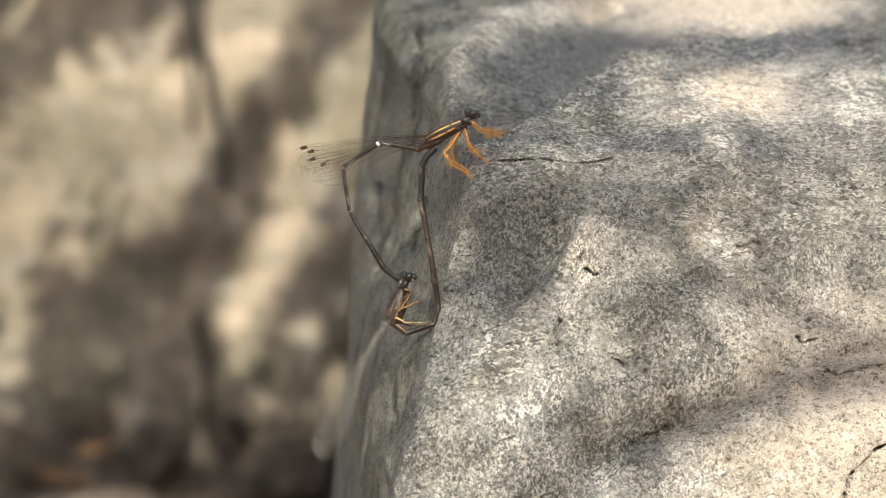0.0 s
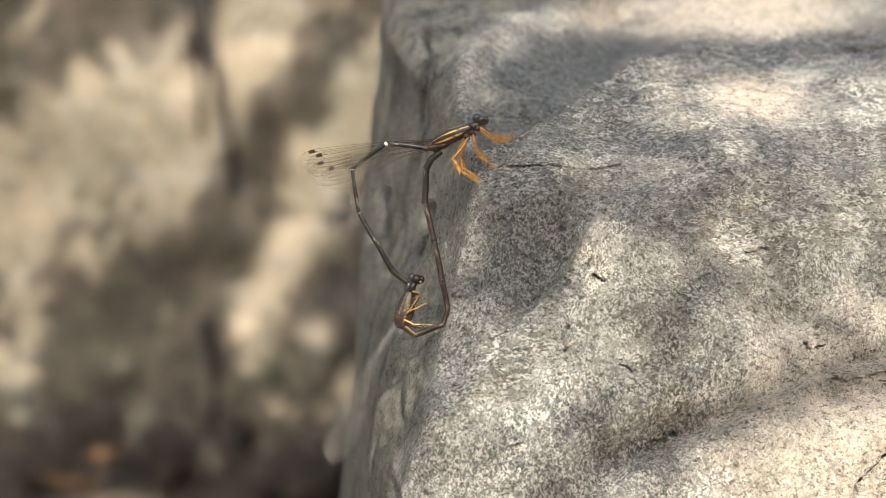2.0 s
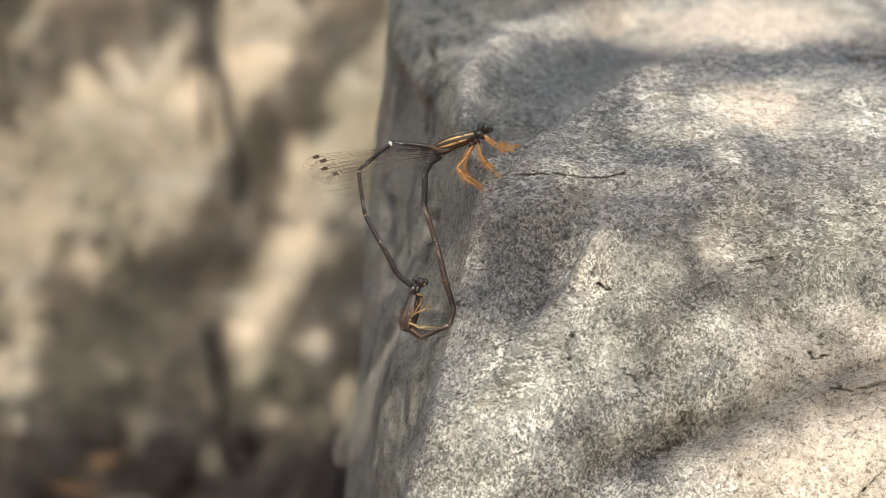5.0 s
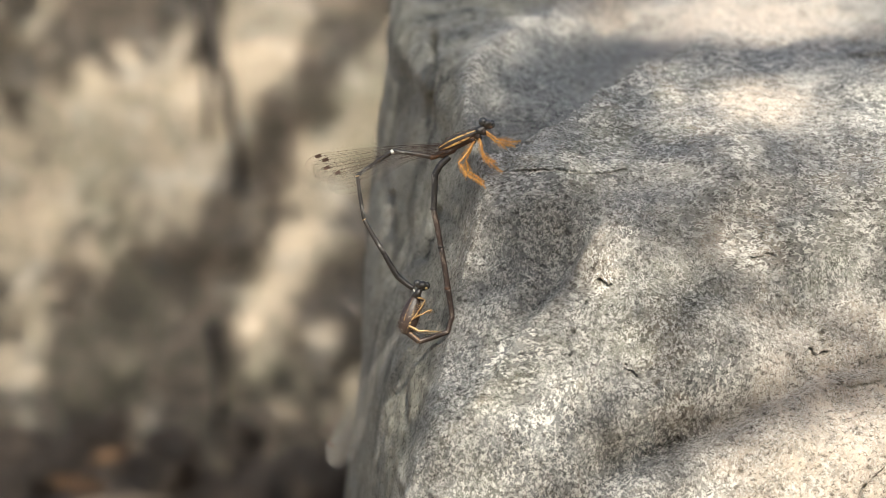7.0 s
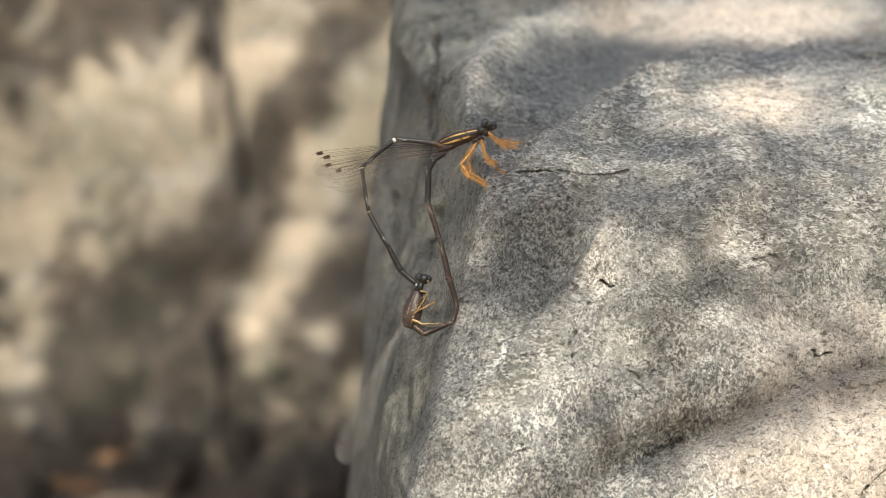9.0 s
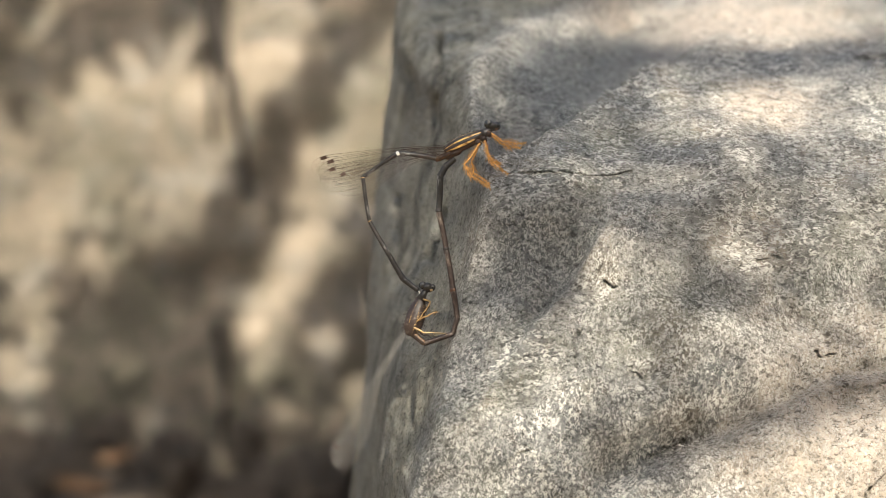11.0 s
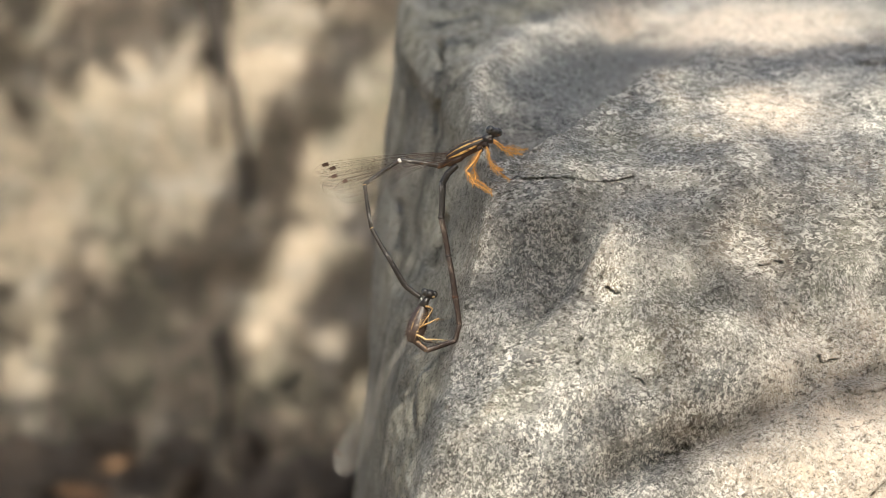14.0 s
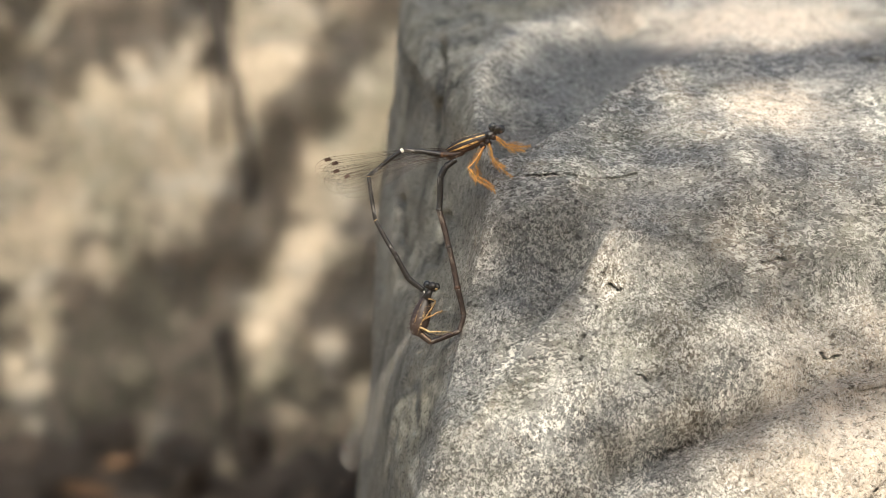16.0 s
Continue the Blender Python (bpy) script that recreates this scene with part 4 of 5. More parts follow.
def male_damselfly():
    fly = tagged(new("damselfly"), "male damselfly with orange legs perched on the boulder, clasping a female", "damselfly", "mating damselflies")
    fly.matrix_world = PAIR
    segs = abdomen(fly, MALE_LINE, MALE_RADII, [BANDED_BROWN] + [HIGHLIT_BLACK] * 6,
                   {2: (WHITE_CHITIN, "white joint ring"), 3: (TAN_CHITIN, "pale joint ring", 0.025), 4: (TAN_CHITIN, "pale joint ring", 0.025), 1: (BROWN_CHITIN, "brown joint ring")})
    bm = bmesh.new()
    for s in (-1, 1):
        tube(bm, [(0.9 * 0.0027, 1.5 * s * CELL, 0), (0.0029, 3 * s * CELL, -1 * CELL), (0.0033, 2 * s * CELL, -4 * CELL)], [1.6 * CELL, 1.3 * CELL, 0.4 * CELL], 6)
    part("claspers", bm, WHITE_CHITIN, segs[-1], "pale claspers at the abdomen's tip")
    body = [thorax(fly, plane(832, 211), plane(752, 250), 12.8 * CELL, BANDED_BROWN,
                   ((101, 108, 0.0, 0.86, BROKEN_CREAM, "cream shoulder stripe"), (72, 79, 0.0, 0.86, BROKEN_CREAM, "cream shoulder stripe"),
                    (88, 96, 0.0, 0.8, BLACK_CHITIN, "black mid-line"), (111, 143, 0.0, 1.0, BLACK_CHITIN, "black stripe"),
                    (144, 159, 0.1, 1.0, BROKEN_YELLOW, "orange-yellow side stripe"), (25, 33, 0.1, 1.0, BROKEN_YELLOW, "orange-yellow side stripe"),
                    (186, 204, 0.35, 0.98, BROKEN_YELLOW, "orange-yellow side stripe"), (163, 182, 0.0, 0.9, BLACK_CHITIN, "black stripe")))]
    bm = body_loft(bmesh.new(), [plane(838, 205), plane(832, 209), plane(824, 214), plane(818, 218)], [4 * CELL, 5 * CELL, 7 * CELL, 8 * CELL], [4 * CELL, 5.5 * CELL, 8 * CELL, 9 * CELL], 16)
    body.append(part("prothorax", bm, BLACK_CHITIN, fly))
    bm = body_loft(bmesh.new(), [plane(784, 243), plane(776, 249), plane(766, 255), plane(757, 259), plane(750, 259)],
                   [5 * CELL, 6 * CELL, 7 * CELL, 5 * CELL, 3 * CELL], [4 * CELL, 7 * CELL, 5.5 * CELL, 6.5 * CELL, 3 * CELL], 16)
    body.append(part("abdomen_base", bm, BANDED_BROWN, fly))
    head(fly, plane(836, 202), ((plane(829, 199, -0.35), 8.0), (plane(843, 203, 0.0), 7.6)), BLACK_CHITIN, BROWN_CHITIN)
    legs = (((832, 215, -0.5), (853, 230, -1.0), (876, 234, -0.6), (895, 233, 0.2)), ((834, 219, 0.4), (852, 234, 1.0), (869, 239, 1.2), (886, 240, 1.0)),
            ((821, 224, -0.6), (826, 252, -1.8), (838, 265, -1.4), (850, 269, -0.6)), ((823, 226, 0.5), (829, 259, 0.6), (846, 273, 0.4), (863, 288, -0.2)),
            ((815, 230, -0.7), (786, 272, -1.8), (801, 293, -1.6), (833, 313, -0.6)), ((812, 232, 0.5), (799, 265, 0.9), (804, 286, 1.0), (831, 305, 0.5)))
    for qx, qy, away in ((830, 217, -0.4), (831, 217, 0.4), (820, 226, -0.6), (822, 227, 0.5), (811, 232, -0.6), (812, 233, 0.5)):
        bm = bmesh.new()
        blob(bm, plane(qx, qy, away), (5.5 * CELL, 5 * CELL, 5.5 * CELL), None, 14, 10)
        part("coxa", bm, BANDED_BROWN, fly)
    for k, pts in enumerate(legs):
        leg(fly, pts, ORANGE_CHITIN, 100 + k, 1.9 if k > 3 else 1.7)
    wings = []
    for k, (tx, ty, root_y, bend, roll) in enumerate(((523, 264, 236, 1.6, 18), (537, 267, 239, 0.7, 8), (541, 282, 246, -0.6, -6), (563, 295, 250, -1.6, -14))):
        root = plane(768, root_y, 0.4 * (1.5 - k))
        tip = plane(tx, ty, 0.4 * (1.5 - k))
        d = tip - root
        w = wing(fly, d.length / 0.955, 44 * CELL, bend * MM, 200 + k, STIGMA, 0.25)
        rest = Matrix.Translation(root) @ Matrix.Rotation(-math.atan2(d.z, d.x) - math.pi, 4, 'Y') @ Matrix.Rotation(radians(roll), 4, 'X')
        wings.append((w, rest))
    return fly, segs, body, wings


def female_damselfly():
    fly = tagged(new("damselfly"), "female damselfly with pale stripes, held by the male in mating", "damselfly", "mating damselflies")
    fly.matrix_world = PAIR
    segs = abdomen(fly, FEMALE_LINE, FEMALE_RADII, [BANDED_DUSKY, STREAKED_DUSKY, STREAKED_DUSKY, STREAKED_DUSKY, STREAKED_DUSKY, STREAKED_DUSKY, HIGHLIT_BLACK, HIGHLIT_BLACK, HIGHLIT_BLACK],
                   {4: (BROWN_CHITIN, "brown joint ring"), 5: (BLACK_CHITIN, "black joint ring"), 6: (BLACK_CHITIN, "black joint ring"), 7: (BLACK_CHITIN, "black joint ring")})
    thorax(fly, plane(714, 506), plane(692, 577), 17 * CELL, STREAKED_DUSKY,
           ((148, 157, 0.1, 0.7, STRAW_STREAKED, "ochre side stripe"), (186, 202, 0.25, 0.95, STRAW_STREAKED, "pale side stripe"), (15, 40, 0.05, 0.9, STRAW_STREAKED, "ochre side stripe")))
    bm = body_loft(bmesh.new(), [plane(722, 494), plane(717, 502), plane(712, 512)], [5 * CELL, 6 * CELL, 9 * CELL], [5 * CELL, 6 * CELL, 9 * CELL], 16)
    part("prothorax", bm, BLACK_CHITIN, fly)
    head(fly, plane(723, 490), ((plane(715, 487, -0.3), 6.8), (plane(731, 491, 0.0), 6.8)), BLACK_CHITIN, TAN_CHITIN)
    legs = (((716, 512, -0.8), (729, 516, -1.5), (716, 536, -1.7), (705, 551, -1.6)), ((714, 516, 0.5), (728, 518, 0.8), (716, 540, 1.0), (710, 554, 0.9)),
            ((706, 522, 0.8), (720, 521, 1.2), (706, 538, 1.4), (698, 546, 1.2)), ((706, 550, -0.9), (724, 541, -1.6), (741, 533, -1.3), (735, 539, -1.0)),
            ((700, 562, -0.9), (718, 571, -1.5), (738, 571, -1.3), (756, 573, -1.0)), ((700, 566, 0.6), (716, 576, 0.9), (736, 578, 0.8), (750, 578, 0.6)))
    for k, pts in enumerate(legs):
        leg(fly, pts, (OCHRE_CHITIN, BANDED_DUSKY, OCHRE_CHITIN, OCHRE_CHITIN, TAN_CHITIN, BANDED_DUSKY)[k], 300 + k, 1.9, 0.2)
    for k, (tx, ty, rx, ry, bend, roll) in enumerate(((547, 783, 686, 558, 0.6, 7), (550, 786, 687, 560, 0.2, 2), (553, 788, 688, 562, -0.2, -3), (557, 790, 689, 564, -0.6, -8))):
        root, tip = plane(rx, ry, 0.5 * (1.5 - k)), plane(tx, ty, 0.5 * (1.5 - k))
        d = tip - root
        w = wing(fly, d.length / 0.955, 42 * CELL, bend * MM, 400 + k, VEIN, 0.17, GREY_WING, PALE_VEIN)
        w.matrix_local = Matrix.Translation(root) @ Matrix.Rotation(-math.atan2(d.z, d.x) - math.pi, 4, 'Y') @ Matrix.Rotation(radians(roll), 4, 'X')
    return fly, segs


MALE = male_damselfly()
FEMALE = female_damselfly()


# ---- litter, and unseen foliage that shapes the sunlight ----
def litter():
    rnd = random.Random(5)
    for k in range(70):
        x, y = rnd.uniform(-0.36, 0.0), rnd.uniform(0.42, 0.76)
        bm = bmesh.new()
        size, curl = rnd.uniform(0.005, 0.011), rnd.uniform(0.2, 0.9)
        rows = []
        for i in range(9):
            t = i / 8
            w = size * 0.42 * math.sin(math.pi * min(1, 0.06 + 0.94 * t)) ** 0.8
            rows.append([bm.verts.new((size * (t - 0.5) * 2, w * s, curl * size * (abs(s) ** 2 * 0.4 + 0.5 * (t - 0.5) ** 2))) for s in (-1, -0.5, 0, 0.5, 1)])
        for a, b in zip(rows, rows[1:]):
            for j in range(4):
                bm.faces.new((a[j], a[j + 1], b[j + 1], b[j]))
        bmesh.ops.solidify(bm, geom=list(bm.faces), thickness=0.0006)
        ob = part("dead_leaf", bm, DRY_LEAF, None)
        hit, place, _, _ = MOUND.ray_cast(Vector((x, y, 1)), Vector((0, 0, -1)))
        ob.matrix_world = pose(x, y, place.z + 0.004, rnd.uniform(-15, 15), rnd.uniform(-15, 15), rnd.uniform(0, 360))
        tagged(ob, "curled brown dead leaf on the soil", "leaf", "leaf litter")


bpy.context.view_layer.update()
litter()
EYE_AT = Vector((0, 0, EYE_Z))


def hanging_root(pts, radius):
    """A thin dark root lying on the far boulder's face, through grid places."""
    path = []
    for px, py in pts:
        way = (VIEW.to_3x3() @ at(px, py)).normalized()
        hit, place, normal, _ = FAR_BOULDER.ray_cast(EYE_AT, way)
        if hit:
            path.append(place + normal * radius * 0.6)
    bm = bmesh.new()
    n = len(path)
    tube(bm, path, [radius * (1 - 0.6 * k / n) for k in range(n)], 8)
    ob = part("root", bm, ROOT, None)
    return tagged(ob, "dark root running down the tan boulder, the thickest standing for shade", "root", "roots")


hanging_root([(350, -60), (352, -20), (352, 30), (354, 62), (361, 90), (374, 145), (384, 190), (392, 225), (401, 275), (398, 330)], 0.0036)
hanging_root([(352, 560), (358, 590), (366, 640), (369, 690), (366, 740), (372, 800)], 0.0026)
hanging_root([(330, -60), (327, 0), (336, 50), (340, 100), (341, 160), (344, 232)], 0.0026)
# short thick stub, added in place of a shadow smudge
hanging_root([(345, -60), (343, -10), (339, 30), (341, 75)], 0.0052)


def stones():
    rnd = random.Random(9)
    for px, y, r, tall in ((88, 0.735, 0.021, 1.15), (372, 0.74, 0.014, 1.7), (492, 0.70, 0.022, 1.0), (226, 0.69, 0.02, 0.9), (20, 0.70, 0.02, 1.0), (300, 0.66, 0.013, 0.8), (560, 0.72, 0.016, 1.3), (420, 0.66, 0.012, 0.8)):
        x = (px - 784) * CELL * y / NEAR
        hit, place, _, _ = MOUND.ray_cast(Vector((x, y, 1)), Vector((0, 0, -1)))
        bm = bmesh.new()
        bmesh.ops.create_icosphere(bm, subdivisions=4, radius=1.0)
        off = Vector((rnd.uniform(0, 50), rnd.uniform(0, 50), 0))
        for v in bm.verts:
            k = 0.62 + 0.25 * noise.noise(v.co * 1.3 + off) + 0.12 * noise.noise(v.co * 4 + off)
            v.co = Vector((v.co.x * r * k, v.co.y * r * k, v.co.z * r * k * tall))
        ob = part("stone", bm, SOIL, None)
        ob.matrix_world = pose(x, y, place.z + r * tall * 0.3, 0, 0, rnd.uniform(0, 360))
        tagged(ob, "dark soil-covered stone among leaf litter", "stone", "stones at the boulder's foot")


stones()


def capsule(px, py, pts, wide):
    """1 on a line of grid places, falling to 0 over its half width."""
    best = 9.0
    for (ax, ay), (bx, by) in zip(pts, pts[1:]):
        ex, ey = bx - ax, by - ay
        k = max(0, min(1, ((px - ax) * ex + (py - ay) * ey) / (ex * ex + ey * ey)))
        best = min(best, math.hypot(px - ax - k * ex, py - ay - k * ey) / wide)
    return max(0.0, min(1.0, 1.7 - 1.2 * best))


NEAR_GAPS = ((1240, 8, 270, 48, 1), (1390, -5, 120, 28, 0.55), (1310, 168, 110, 40, 0.95), (1440, 172, 170, 50, 0.68), (1550, 345, 110, 65, 0.5), (1480, 430, 110, 45, 0.4),
             (1180, 410, 90, 40, 0.28), (1290, 595, 150, 72, 0.62), (1130, 650, 80, 50, 0.4), (1480, 588, 120, 40, 0.5), (1410, 560, 150, 55, 0.38), (1290, 870, 140, 60, 0.36),
             (1040, 450, 50, 66, 0.85), (1020, 640, 110, 80, 0.5), (1070, 560, 70, 60, 0.42), (880, 800, 130, 100, 0.5), (955, 670, 60, 70, 0.62), (900, 725, 70, 50, 0.5), (1190, 668, 100, 36, 0.6), (1062, 712, 60, 45, 0.55))


def sunny(px, py, near):
    """How open the foliage is towards a place on the near or far boulder, 0 to 1."""
    if near:
        scarp = np.interp(py, SCARP_H, SCARP_X)
        lip = np.interp(px, (780, 900, 960, 1005, 1040, 1125, 1300, 1600), (275, 238, 208, 168, 140, 100, 70, 40))
        ridge = np.interp(py, (-60, 0, 25, 60, 95, 130, 270, 370, 500, 620, 690, 800, 882, 1000), (1250, 980, 905, 840, 803, 796, 826, 826, 806, 788, 770, 730, 694, 660))
        if px < ridge - 3:
            return 0.2 + 0.1 * max(0.0, min(1.0, (py - 120) / 120))
        if py < lip - 5 and px < 1180:
            best = 0.06
        elif px < scarp and py > 270:
            best = 0.01 + 0.42 * max(0, min(1, (py - 515) / 80))
        else:
            best = (0.42 if px < 1150 and py > 580 else 0.5) if py > 430 else 0.32
        best *= 1 - 0.9 * max(capsule(px, py, [(1000, 110), (1120, 80), (1300, 80), (1600, 85)], 28), capsule(px, py, [(1060, 800), (1150, 772), (1292, 702), (1462, 640), (1600, 605)], 33),
                              0.7 * capsule(px, py, [(1130, 255), (1300, 258), (1560, 250)], 24), 0.5 * capsule(px, py, [(1150, 540), (1200, 480), (1330, 500)], 36),
                              0.75 * capsule(px, py, [(950, 320), (1060, 325), (1250, 375)], 44), 0.6 * capsule(px, py, [(940, 255), (1090, 245)], 45),
                              0.85 * capsule(px, py, [(1370, 72), (1480, 45), (1640, 20)], 40))
        for x, y, rx, ry, v in NEAR_GAPS:
            d = ((px - x) / rx) ** 2 + ((py - y) / ry) ** 2
            best = max(best, v * max(0.0, min(1.0, 1.6 - d * 0.9)))
        best *= 1 - 0.6 * capsule(px, py, [(1070, 814), (1165, 772), (1315, 716), (1462, 664), (1600, 624)], 24)
        best *= 1 - 0.25 * capsule(px, py, [(1205, 465), (1185, 540), (1165, 590)], 36)
        best = max(best, 0.85 * capsule(px, py, [(802, 160), (815, 112), (850, 72), (905, 32), (970, 15)], 20))
        # the sunlit shelf below the hollow band
        below = py - np.interp(px, (1100, 1318, 1542, 1700), (830, 736, 672, 630))
        best = max(best, 0.95 * max(0.0, min(1.0, (below - 8) / 55)) * max(0.0, min(1.0, (px - 1060) / 150)))
        return best
    sx, sy = px, py
    px, py = (px + 22 * noise.noise((px / 130, py / 130, 7.3)) + 14 * noise.noise((px / 45, py / 45, 2.1)),
              py + 26 * noise.noise((px / 130, py / 130, 11.9)) + 14 * noise.noise((px / 45, py / 45, 5.7)))
    best = 1.0 if py < np.interp(px, (0, 150, 400), (470, 485, 510)) else (0.03 if py < 640 else 0.01)
    best = max(best, 0.6 * capsule(px, py, [(10, 520), (26, 720)], 54))
    best = max(best, 0.1 * capsule(px, py, [(120, 800), (260, 830)], 60))
    best *= 1 - capsule(sx, sy, [(690, -80), (645, 0), (585, 85), (491, 190), (453, 276), (396, 370), (300, 447), (186, 542), (116, 657), (90, 750)], 56)
    best *= 1 - capsule(px, py, [(376, 430), (276, 520), (175, 620), (120, 720)], 88)
    best *= 1 - 0.93 * capsule(px, py, [(-120, 60), (60, 50), (180, 10), (280, -60)], 92)
    best *= 1 - 0.5 * capsule(px, py, [(50, 140), (-10, 180)], 30)
    best *= 1 - 0.5 * capsule(px, py, [(106, 410), (200, 375)], 42)
    best *= 1 - 0.45 * capsule(px, py, [(331, 290), (371, 320)], 40)
    best *= 1 - 0.55 * capsule(px, py, [(530, -30), (515, 60)], 45)
    best *= 1 - 0.35 * capsule(px, py, [(285, 30), (295, 90)], 40)
    best = max(best, capsule(sx, sy, [(700, 20), (650, 90), (602, 180), (566, 276), (514, 380), (470, 480), (430, 600)], 42))
    best *= 1 - capsule(sx, sy, [(672, 300), (620, 440), (580, 560)], 62)
    best = max(best, 0.3 * capsule(px, py, [(520, 610), (520, 700)], 65))
    best = max(best, 0.4 * capsule(px, py, [(572, 620), (562, 695)], 46))
    return best


def thickness(openness, near):
    """The share of leaves to keep so that about this much sun comes through."""
    return min(1.0, -math.log(max(0.004, min(1.0, openness))) / (6.4 if near else 3.2))


def plane_place(p):
    """Where the sun ray through p crosses the insects' plane, in VIEW's axes."""
    q, d = VIEW.inverted() @ p, VIEW.inverted().to_3x3() @ TO_SUN
    return q - d * ((q.y - NEAR) / d.y)


def foliage_layer(tree, centre, spread, count, seed, size, near):
    """A spray of small leaves and twigs across the sunlight, open where sunny() says; held by the tree."""
    rnd = random.Random(seed)
    side = TO_SUN.orthogonal().normalized()
    other = TO_SUN.cross(side)
    verts, faces = [], []
    for _ in range(count):
        p = centre + side * rnd.uniform(-1, 1) * spread + other * rnd.uniform(-1, 1) * spread + TO_SUN * rnd.uniform(-0.03, 0.03)
        place_in_air = False
        on_near, place, _, _ = BOULDER.ray_cast(p, -TO_SUN)
        if not on_near:
            on_far, place, _, _ = FAR_BOULDER.ray_cast(p, -TO_SUN)
            if not on_far:
                # open air beside the boulder, where the insects hang
                place = VIEW @ plane_place(p) if near else None
                if place is None:
                    continue
                place_in_air = True
        q = VIEW.inverted() @ place
        px, py = q.x / q.y * NEAR / CELL + 784, 441 - q.z / q.y * NEAR / CELL
        if not (-350 < px < 1900 and -350 < py < 1250) or rnd.random() > thickness((0.45 if place_in_air else sunny(px, py, near)) + 0.04 * noise.noise((px / 60, py / 40, 3.1 + on_near)), near):
            continue
        if on_near and not near or near and not on_near and px > 900:
            continue
        x = (side * rnd.uniform(-1, 1) + other * rnd.uniform(-1, 1) + TO_SUN * rnd.uniform(-0.3, 0.3)).normalized()
        y = (x.cross(TO_SUN + side * rnd.uniform(-0.4, 0.4))).normalized()
        s = size * rnd.uniform(0.7, 1.3)
        k = len(verts)
        verts += [p - x * s, p - x * s * 0.3 + y * s * 0.42, p + x * s * 0.4 + y * s * 0.36, p + x * s, p + x * s * 0.4 - y * s * 0.36, p - x * s * 0.3 - y * s * 0.42]
        faces += [(k, k + 1, k + 5), (k + 1, k + 2, k + 4, k + 5), (k + 2, k + 3, k + 4)]
    ob = mesh_object("foliage", verts, faces, LEAF, tree, False)
    return tagged(ob, "unseen spray of small green leaves placed to shape the sun patches", kind="stuff")


def shade_clump(tree, centre, reach, count, seed, size):
    """Unseen leaves on one twig, free of the sprays, added to cast a moving blotch."""
    rnd = random.Random(seed)
    side = TO_SUN.orthogonal().normalized()
    other = TO_SUN.cross(side)
    bm = bmesh.new()
    for _ in range(count):
        p = centre + side * rnd.gauss(0, reach) + other * rnd.gauss(0, reach) + TO_SUN * rnd.uniform(-0.006, 0.006)
        x = (side * rnd.uniform(-1, 1) + other * rnd.uniform(-1, 1)).normalized()
        y = x.cross(TO_SUN + side * rnd.uniform(-0.4, 0.4)).normalized()
        s = size * rnd.uniform(0.8, 1.3)
        rim = [bm.verts.new(p + x * s * a + y * s * b) for a, b in ((-1, 0), (-0.4, 0.36), (0.35, 0.34), (1, 0), (0.35, -0.34), (-0.4, -0.36))]
        bm.faces.new(rim)
    tube(bm, [centre + Vector((0.05, -0.03, 0.03)), centre + Vector((0.02, -0.01, 0.016)), centre], [0.0009, 0.0006, 0.0003], 5)
    return part("shade_clump", bm, LEAF, tree, "unseen twig of green leaves added to cast one moving blotch")


def shade_tree():
    # unseen tree, added to hold the sprays that cast the dappled shade
    tree = tagged(new("tree"), "unseen young tree added to cast dappled shade on the boulders", "tree")
    foot = Vector((1.25, -0.9, -0.03))
    bm = bmesh.new()
    tube(bm, [foot, foot + Vector((0.02, 0.03, 0.5)), foot + Vector((-0.05, 0.06, 1.2)), foot + Vector((-0.1, 0.05, 2.0))], [0.075, 0.055, 0.045, 0.03], 14)
    part("trunk", bm, BARK, tree)
    c0 = VIEW @ at(1120, 450) + TO_SUN * 0.6
    c1 = Vector((-0.15, 0.74, 0.22)) + TO_SUN * 0.5
    layers = []
    for centre, from_z, r in ((c0, 0.8, 0.018), (c1, 1.5, 0.022)):
        bm = bmesh.new()
        a = foot + Vector((-0.03, 0.05, from_z))
        end = centre + Vector((0.22, -0.12, 0.12))
        tube(bm, [a, a.lerp(end, 0.35) + Vector((0, 0, 0.1)), a.lerp(end, 0.7) + Vector((0, 0, 0.1)), end], [r, r * 0.8, r * 0.55, r * 0.3], 10)
        part("limb", bm, BARK, tree)
    layers.append(foliage_layer(tree, c0, 0.12, 60000, 11, 0.0026, True))
    layers.append(foliage_layer(tree, c1, 0.32, 38000, 12, 0.006, False))
    c2 = VIEW @ at(1160, 560) + TO_SUN * 0.5
    return layers, shade_clump(tree, c2, 0.0024, 15, 31, 0.0026)


SPRAYS, CLUMP = shade_tree()


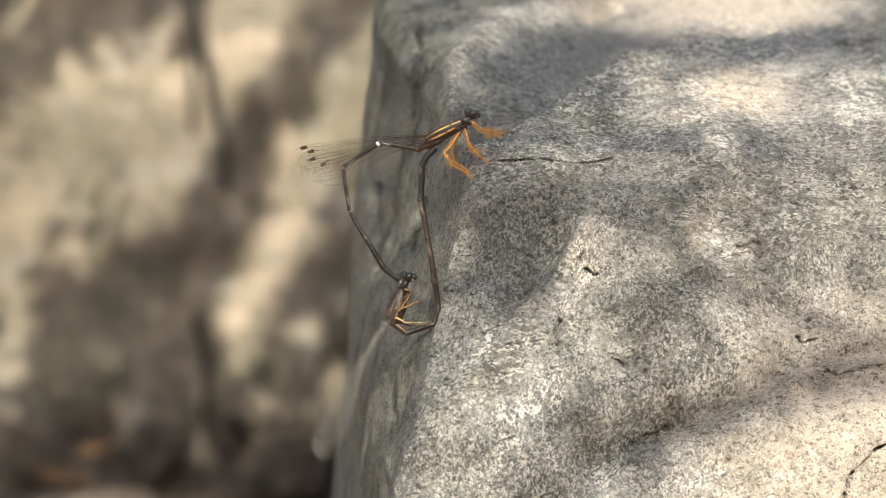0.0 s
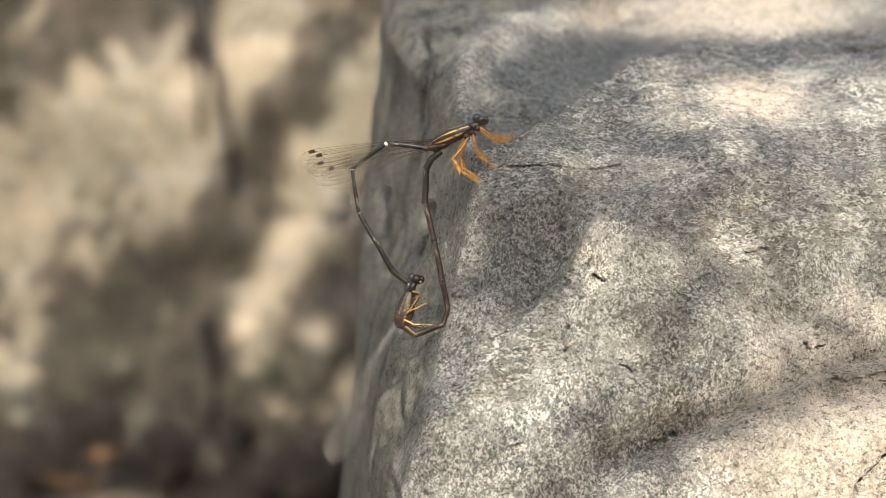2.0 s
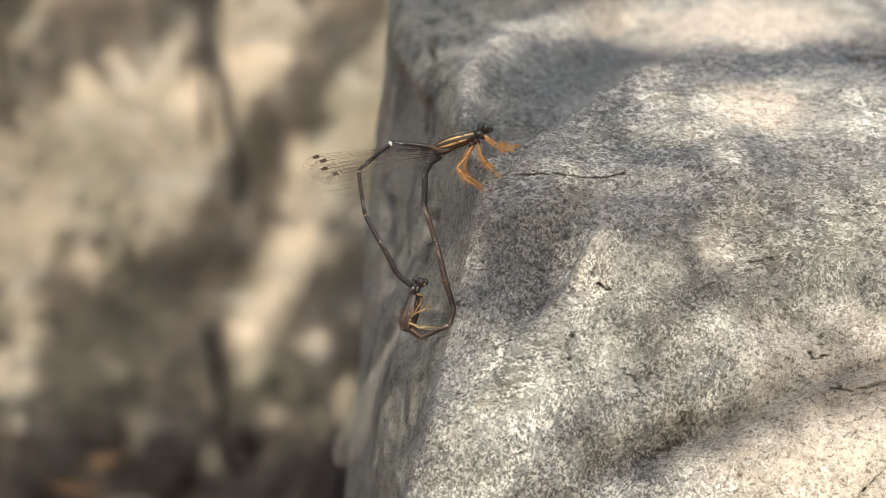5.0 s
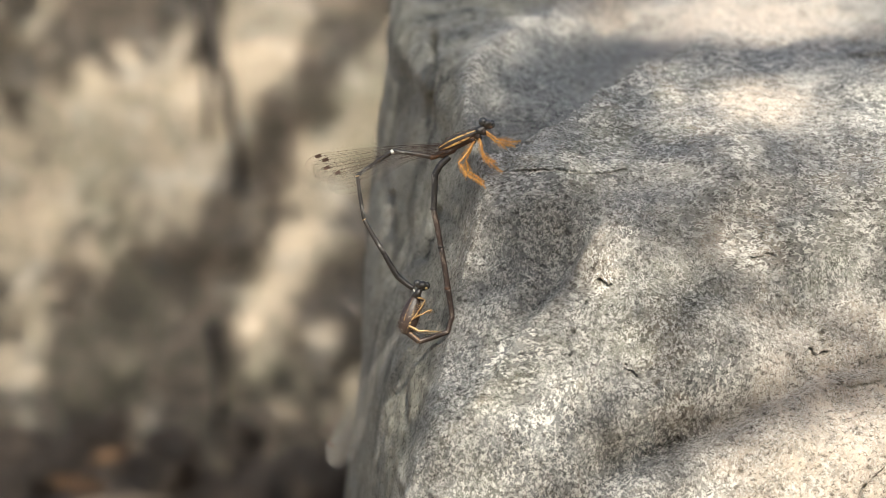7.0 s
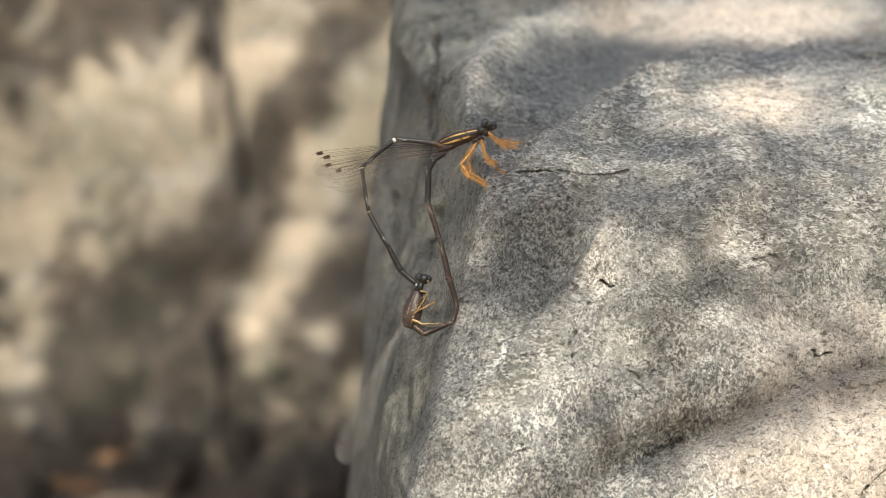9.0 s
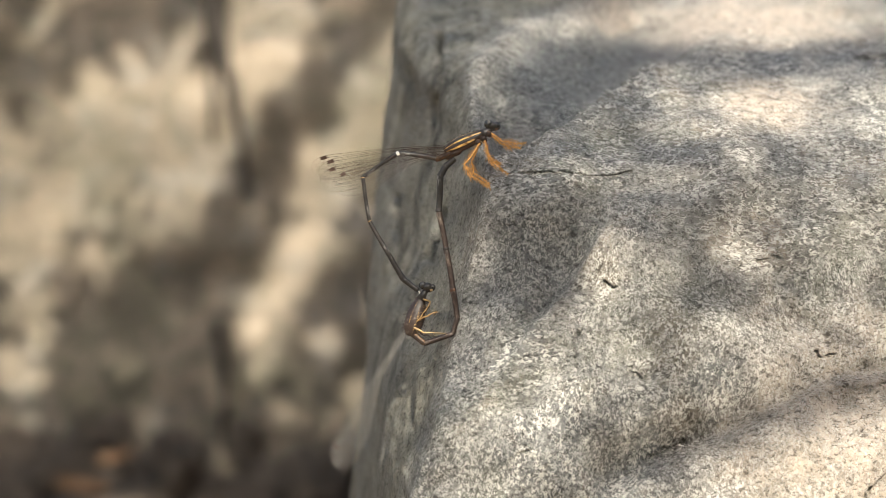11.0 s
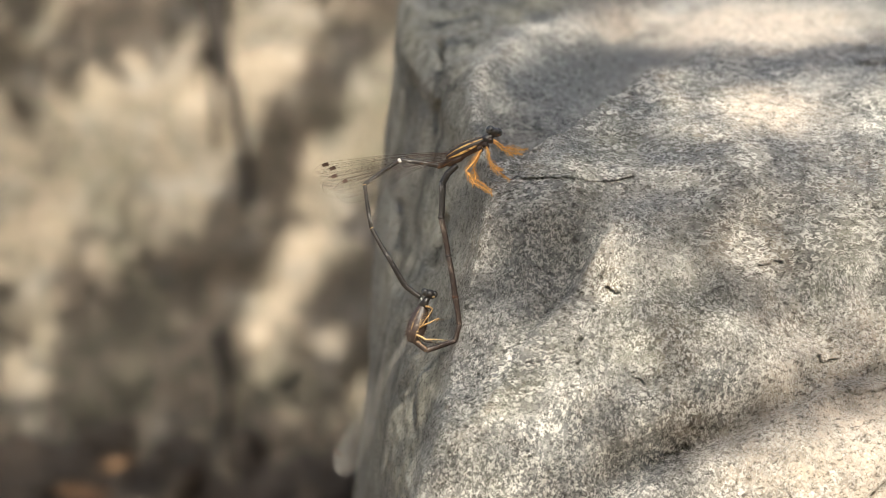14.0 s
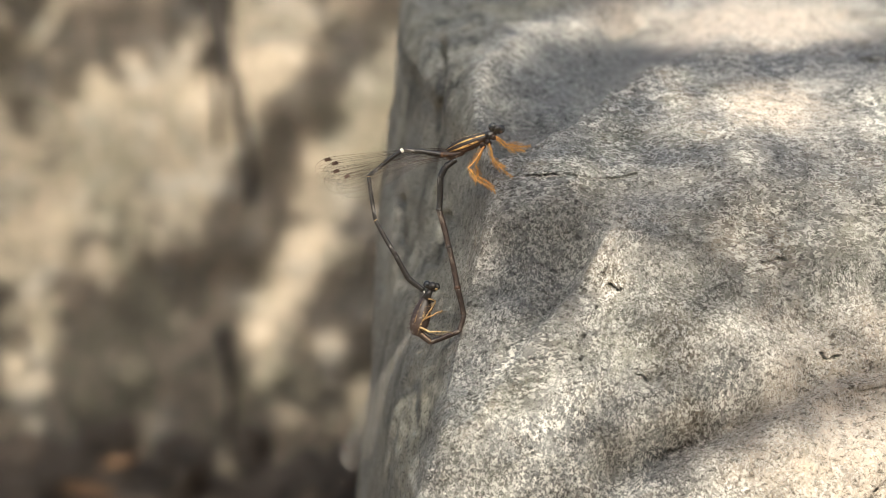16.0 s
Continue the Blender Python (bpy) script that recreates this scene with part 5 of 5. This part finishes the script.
# ---- what moves ----
SWAY = ((0, 0, 0), (1, 0.6, 0.3), (2, 1.4, -0.4), (3, 0.6, 0.5), (4, -0.4, 1.0), (6, 0.8, 0.2), (7, 1.8, -0.6), (8, 1.0, 0.4), (9, 1.6, 0.8), (11, 0.6, -0.3), (12, 2.0, 0.5), (13, 2.8, 0.9),
        (14, 2.2, 0.2), (15, 1.2, 0.6), (16, 0.6, 0.0))

# where the shade of the free twig lies: seconds, grid steps across and down
TWIG = ((0, -10, 0), (0.5, 20, -40), (1, 60, -80), (1.5, 20, -30), (2, 10, 25), (2.5, 40, -20), (3, 75, -70), (3.5, 60, -80), (4, 30, -30), (5, 60, -80), (6, 0, 0), (6.5, 5, 20), (7, 15, 5),
        (7.5, 30, -30), (8, 40, -60), (9, 60, -75), (10, 30, -40), (11.5, 60, -80), (12, 85, -95), (13, 90, -105), (14, 70, -70), (14.5, 80, -90), (15, 70, -70), (16, 90, -105))


def motions():
    side = TO_SUN.orthogonal().normalized()
    other = TO_SUN.cross(side)
    for spray, much in zip(SPRAYS, (1.0, 1.3)):
        walk(spray, [(t, Matrix.Translation((side * a + other * c) * much * MM)) for t, a, c in SWAY])
    turn = VIEW.to_3x3()
    walk(CLUMP, [(t, Matrix.Translation(turn @ (Vector((a, 0, -c)) * CELL))) for t, a, c in TWIG])
    fly, segs, body, wings = MALE
    lady, lady_segs = FEMALE
    lady_rows = []
    for t, w in PUMP:
        move = plane(784 - 0.5 * w, 441 - 16.5 * w)
        lady_rows.append((t, Matrix.Translation(move) @ turned(FEMALE_NECK, -3.2 * w)))
    walk(lady, [(t, PAIR @ m) for t, m in lady_rows])
    for k, ob in enumerate(segs):
        walk(ob, [(t, toward(joint(MALE_LINE, k, w), joint(MALE_LINE, k + 1, w))) for t, w in PUMP])
    for k, ob in enumerate(lady_segs):
        walk(ob, [(t, m.inverted() @ toward(joint(FEMALE_LINE, k, w), joint(FEMALE_LINE, k + 1, w))) for (t, w), (_, m) in zip(PUMP, lady_rows)])
    for ob in body:
        walk(ob, [(t, turned(MALE_PIVOT, 9.5 * w)) for t, w in PUMP])
    for ob, rest in wings:
        walk(ob, [(t, turned(MALE_PIVOT, 1.6 * w) @ rest) for t, w in PUMP])


motions()
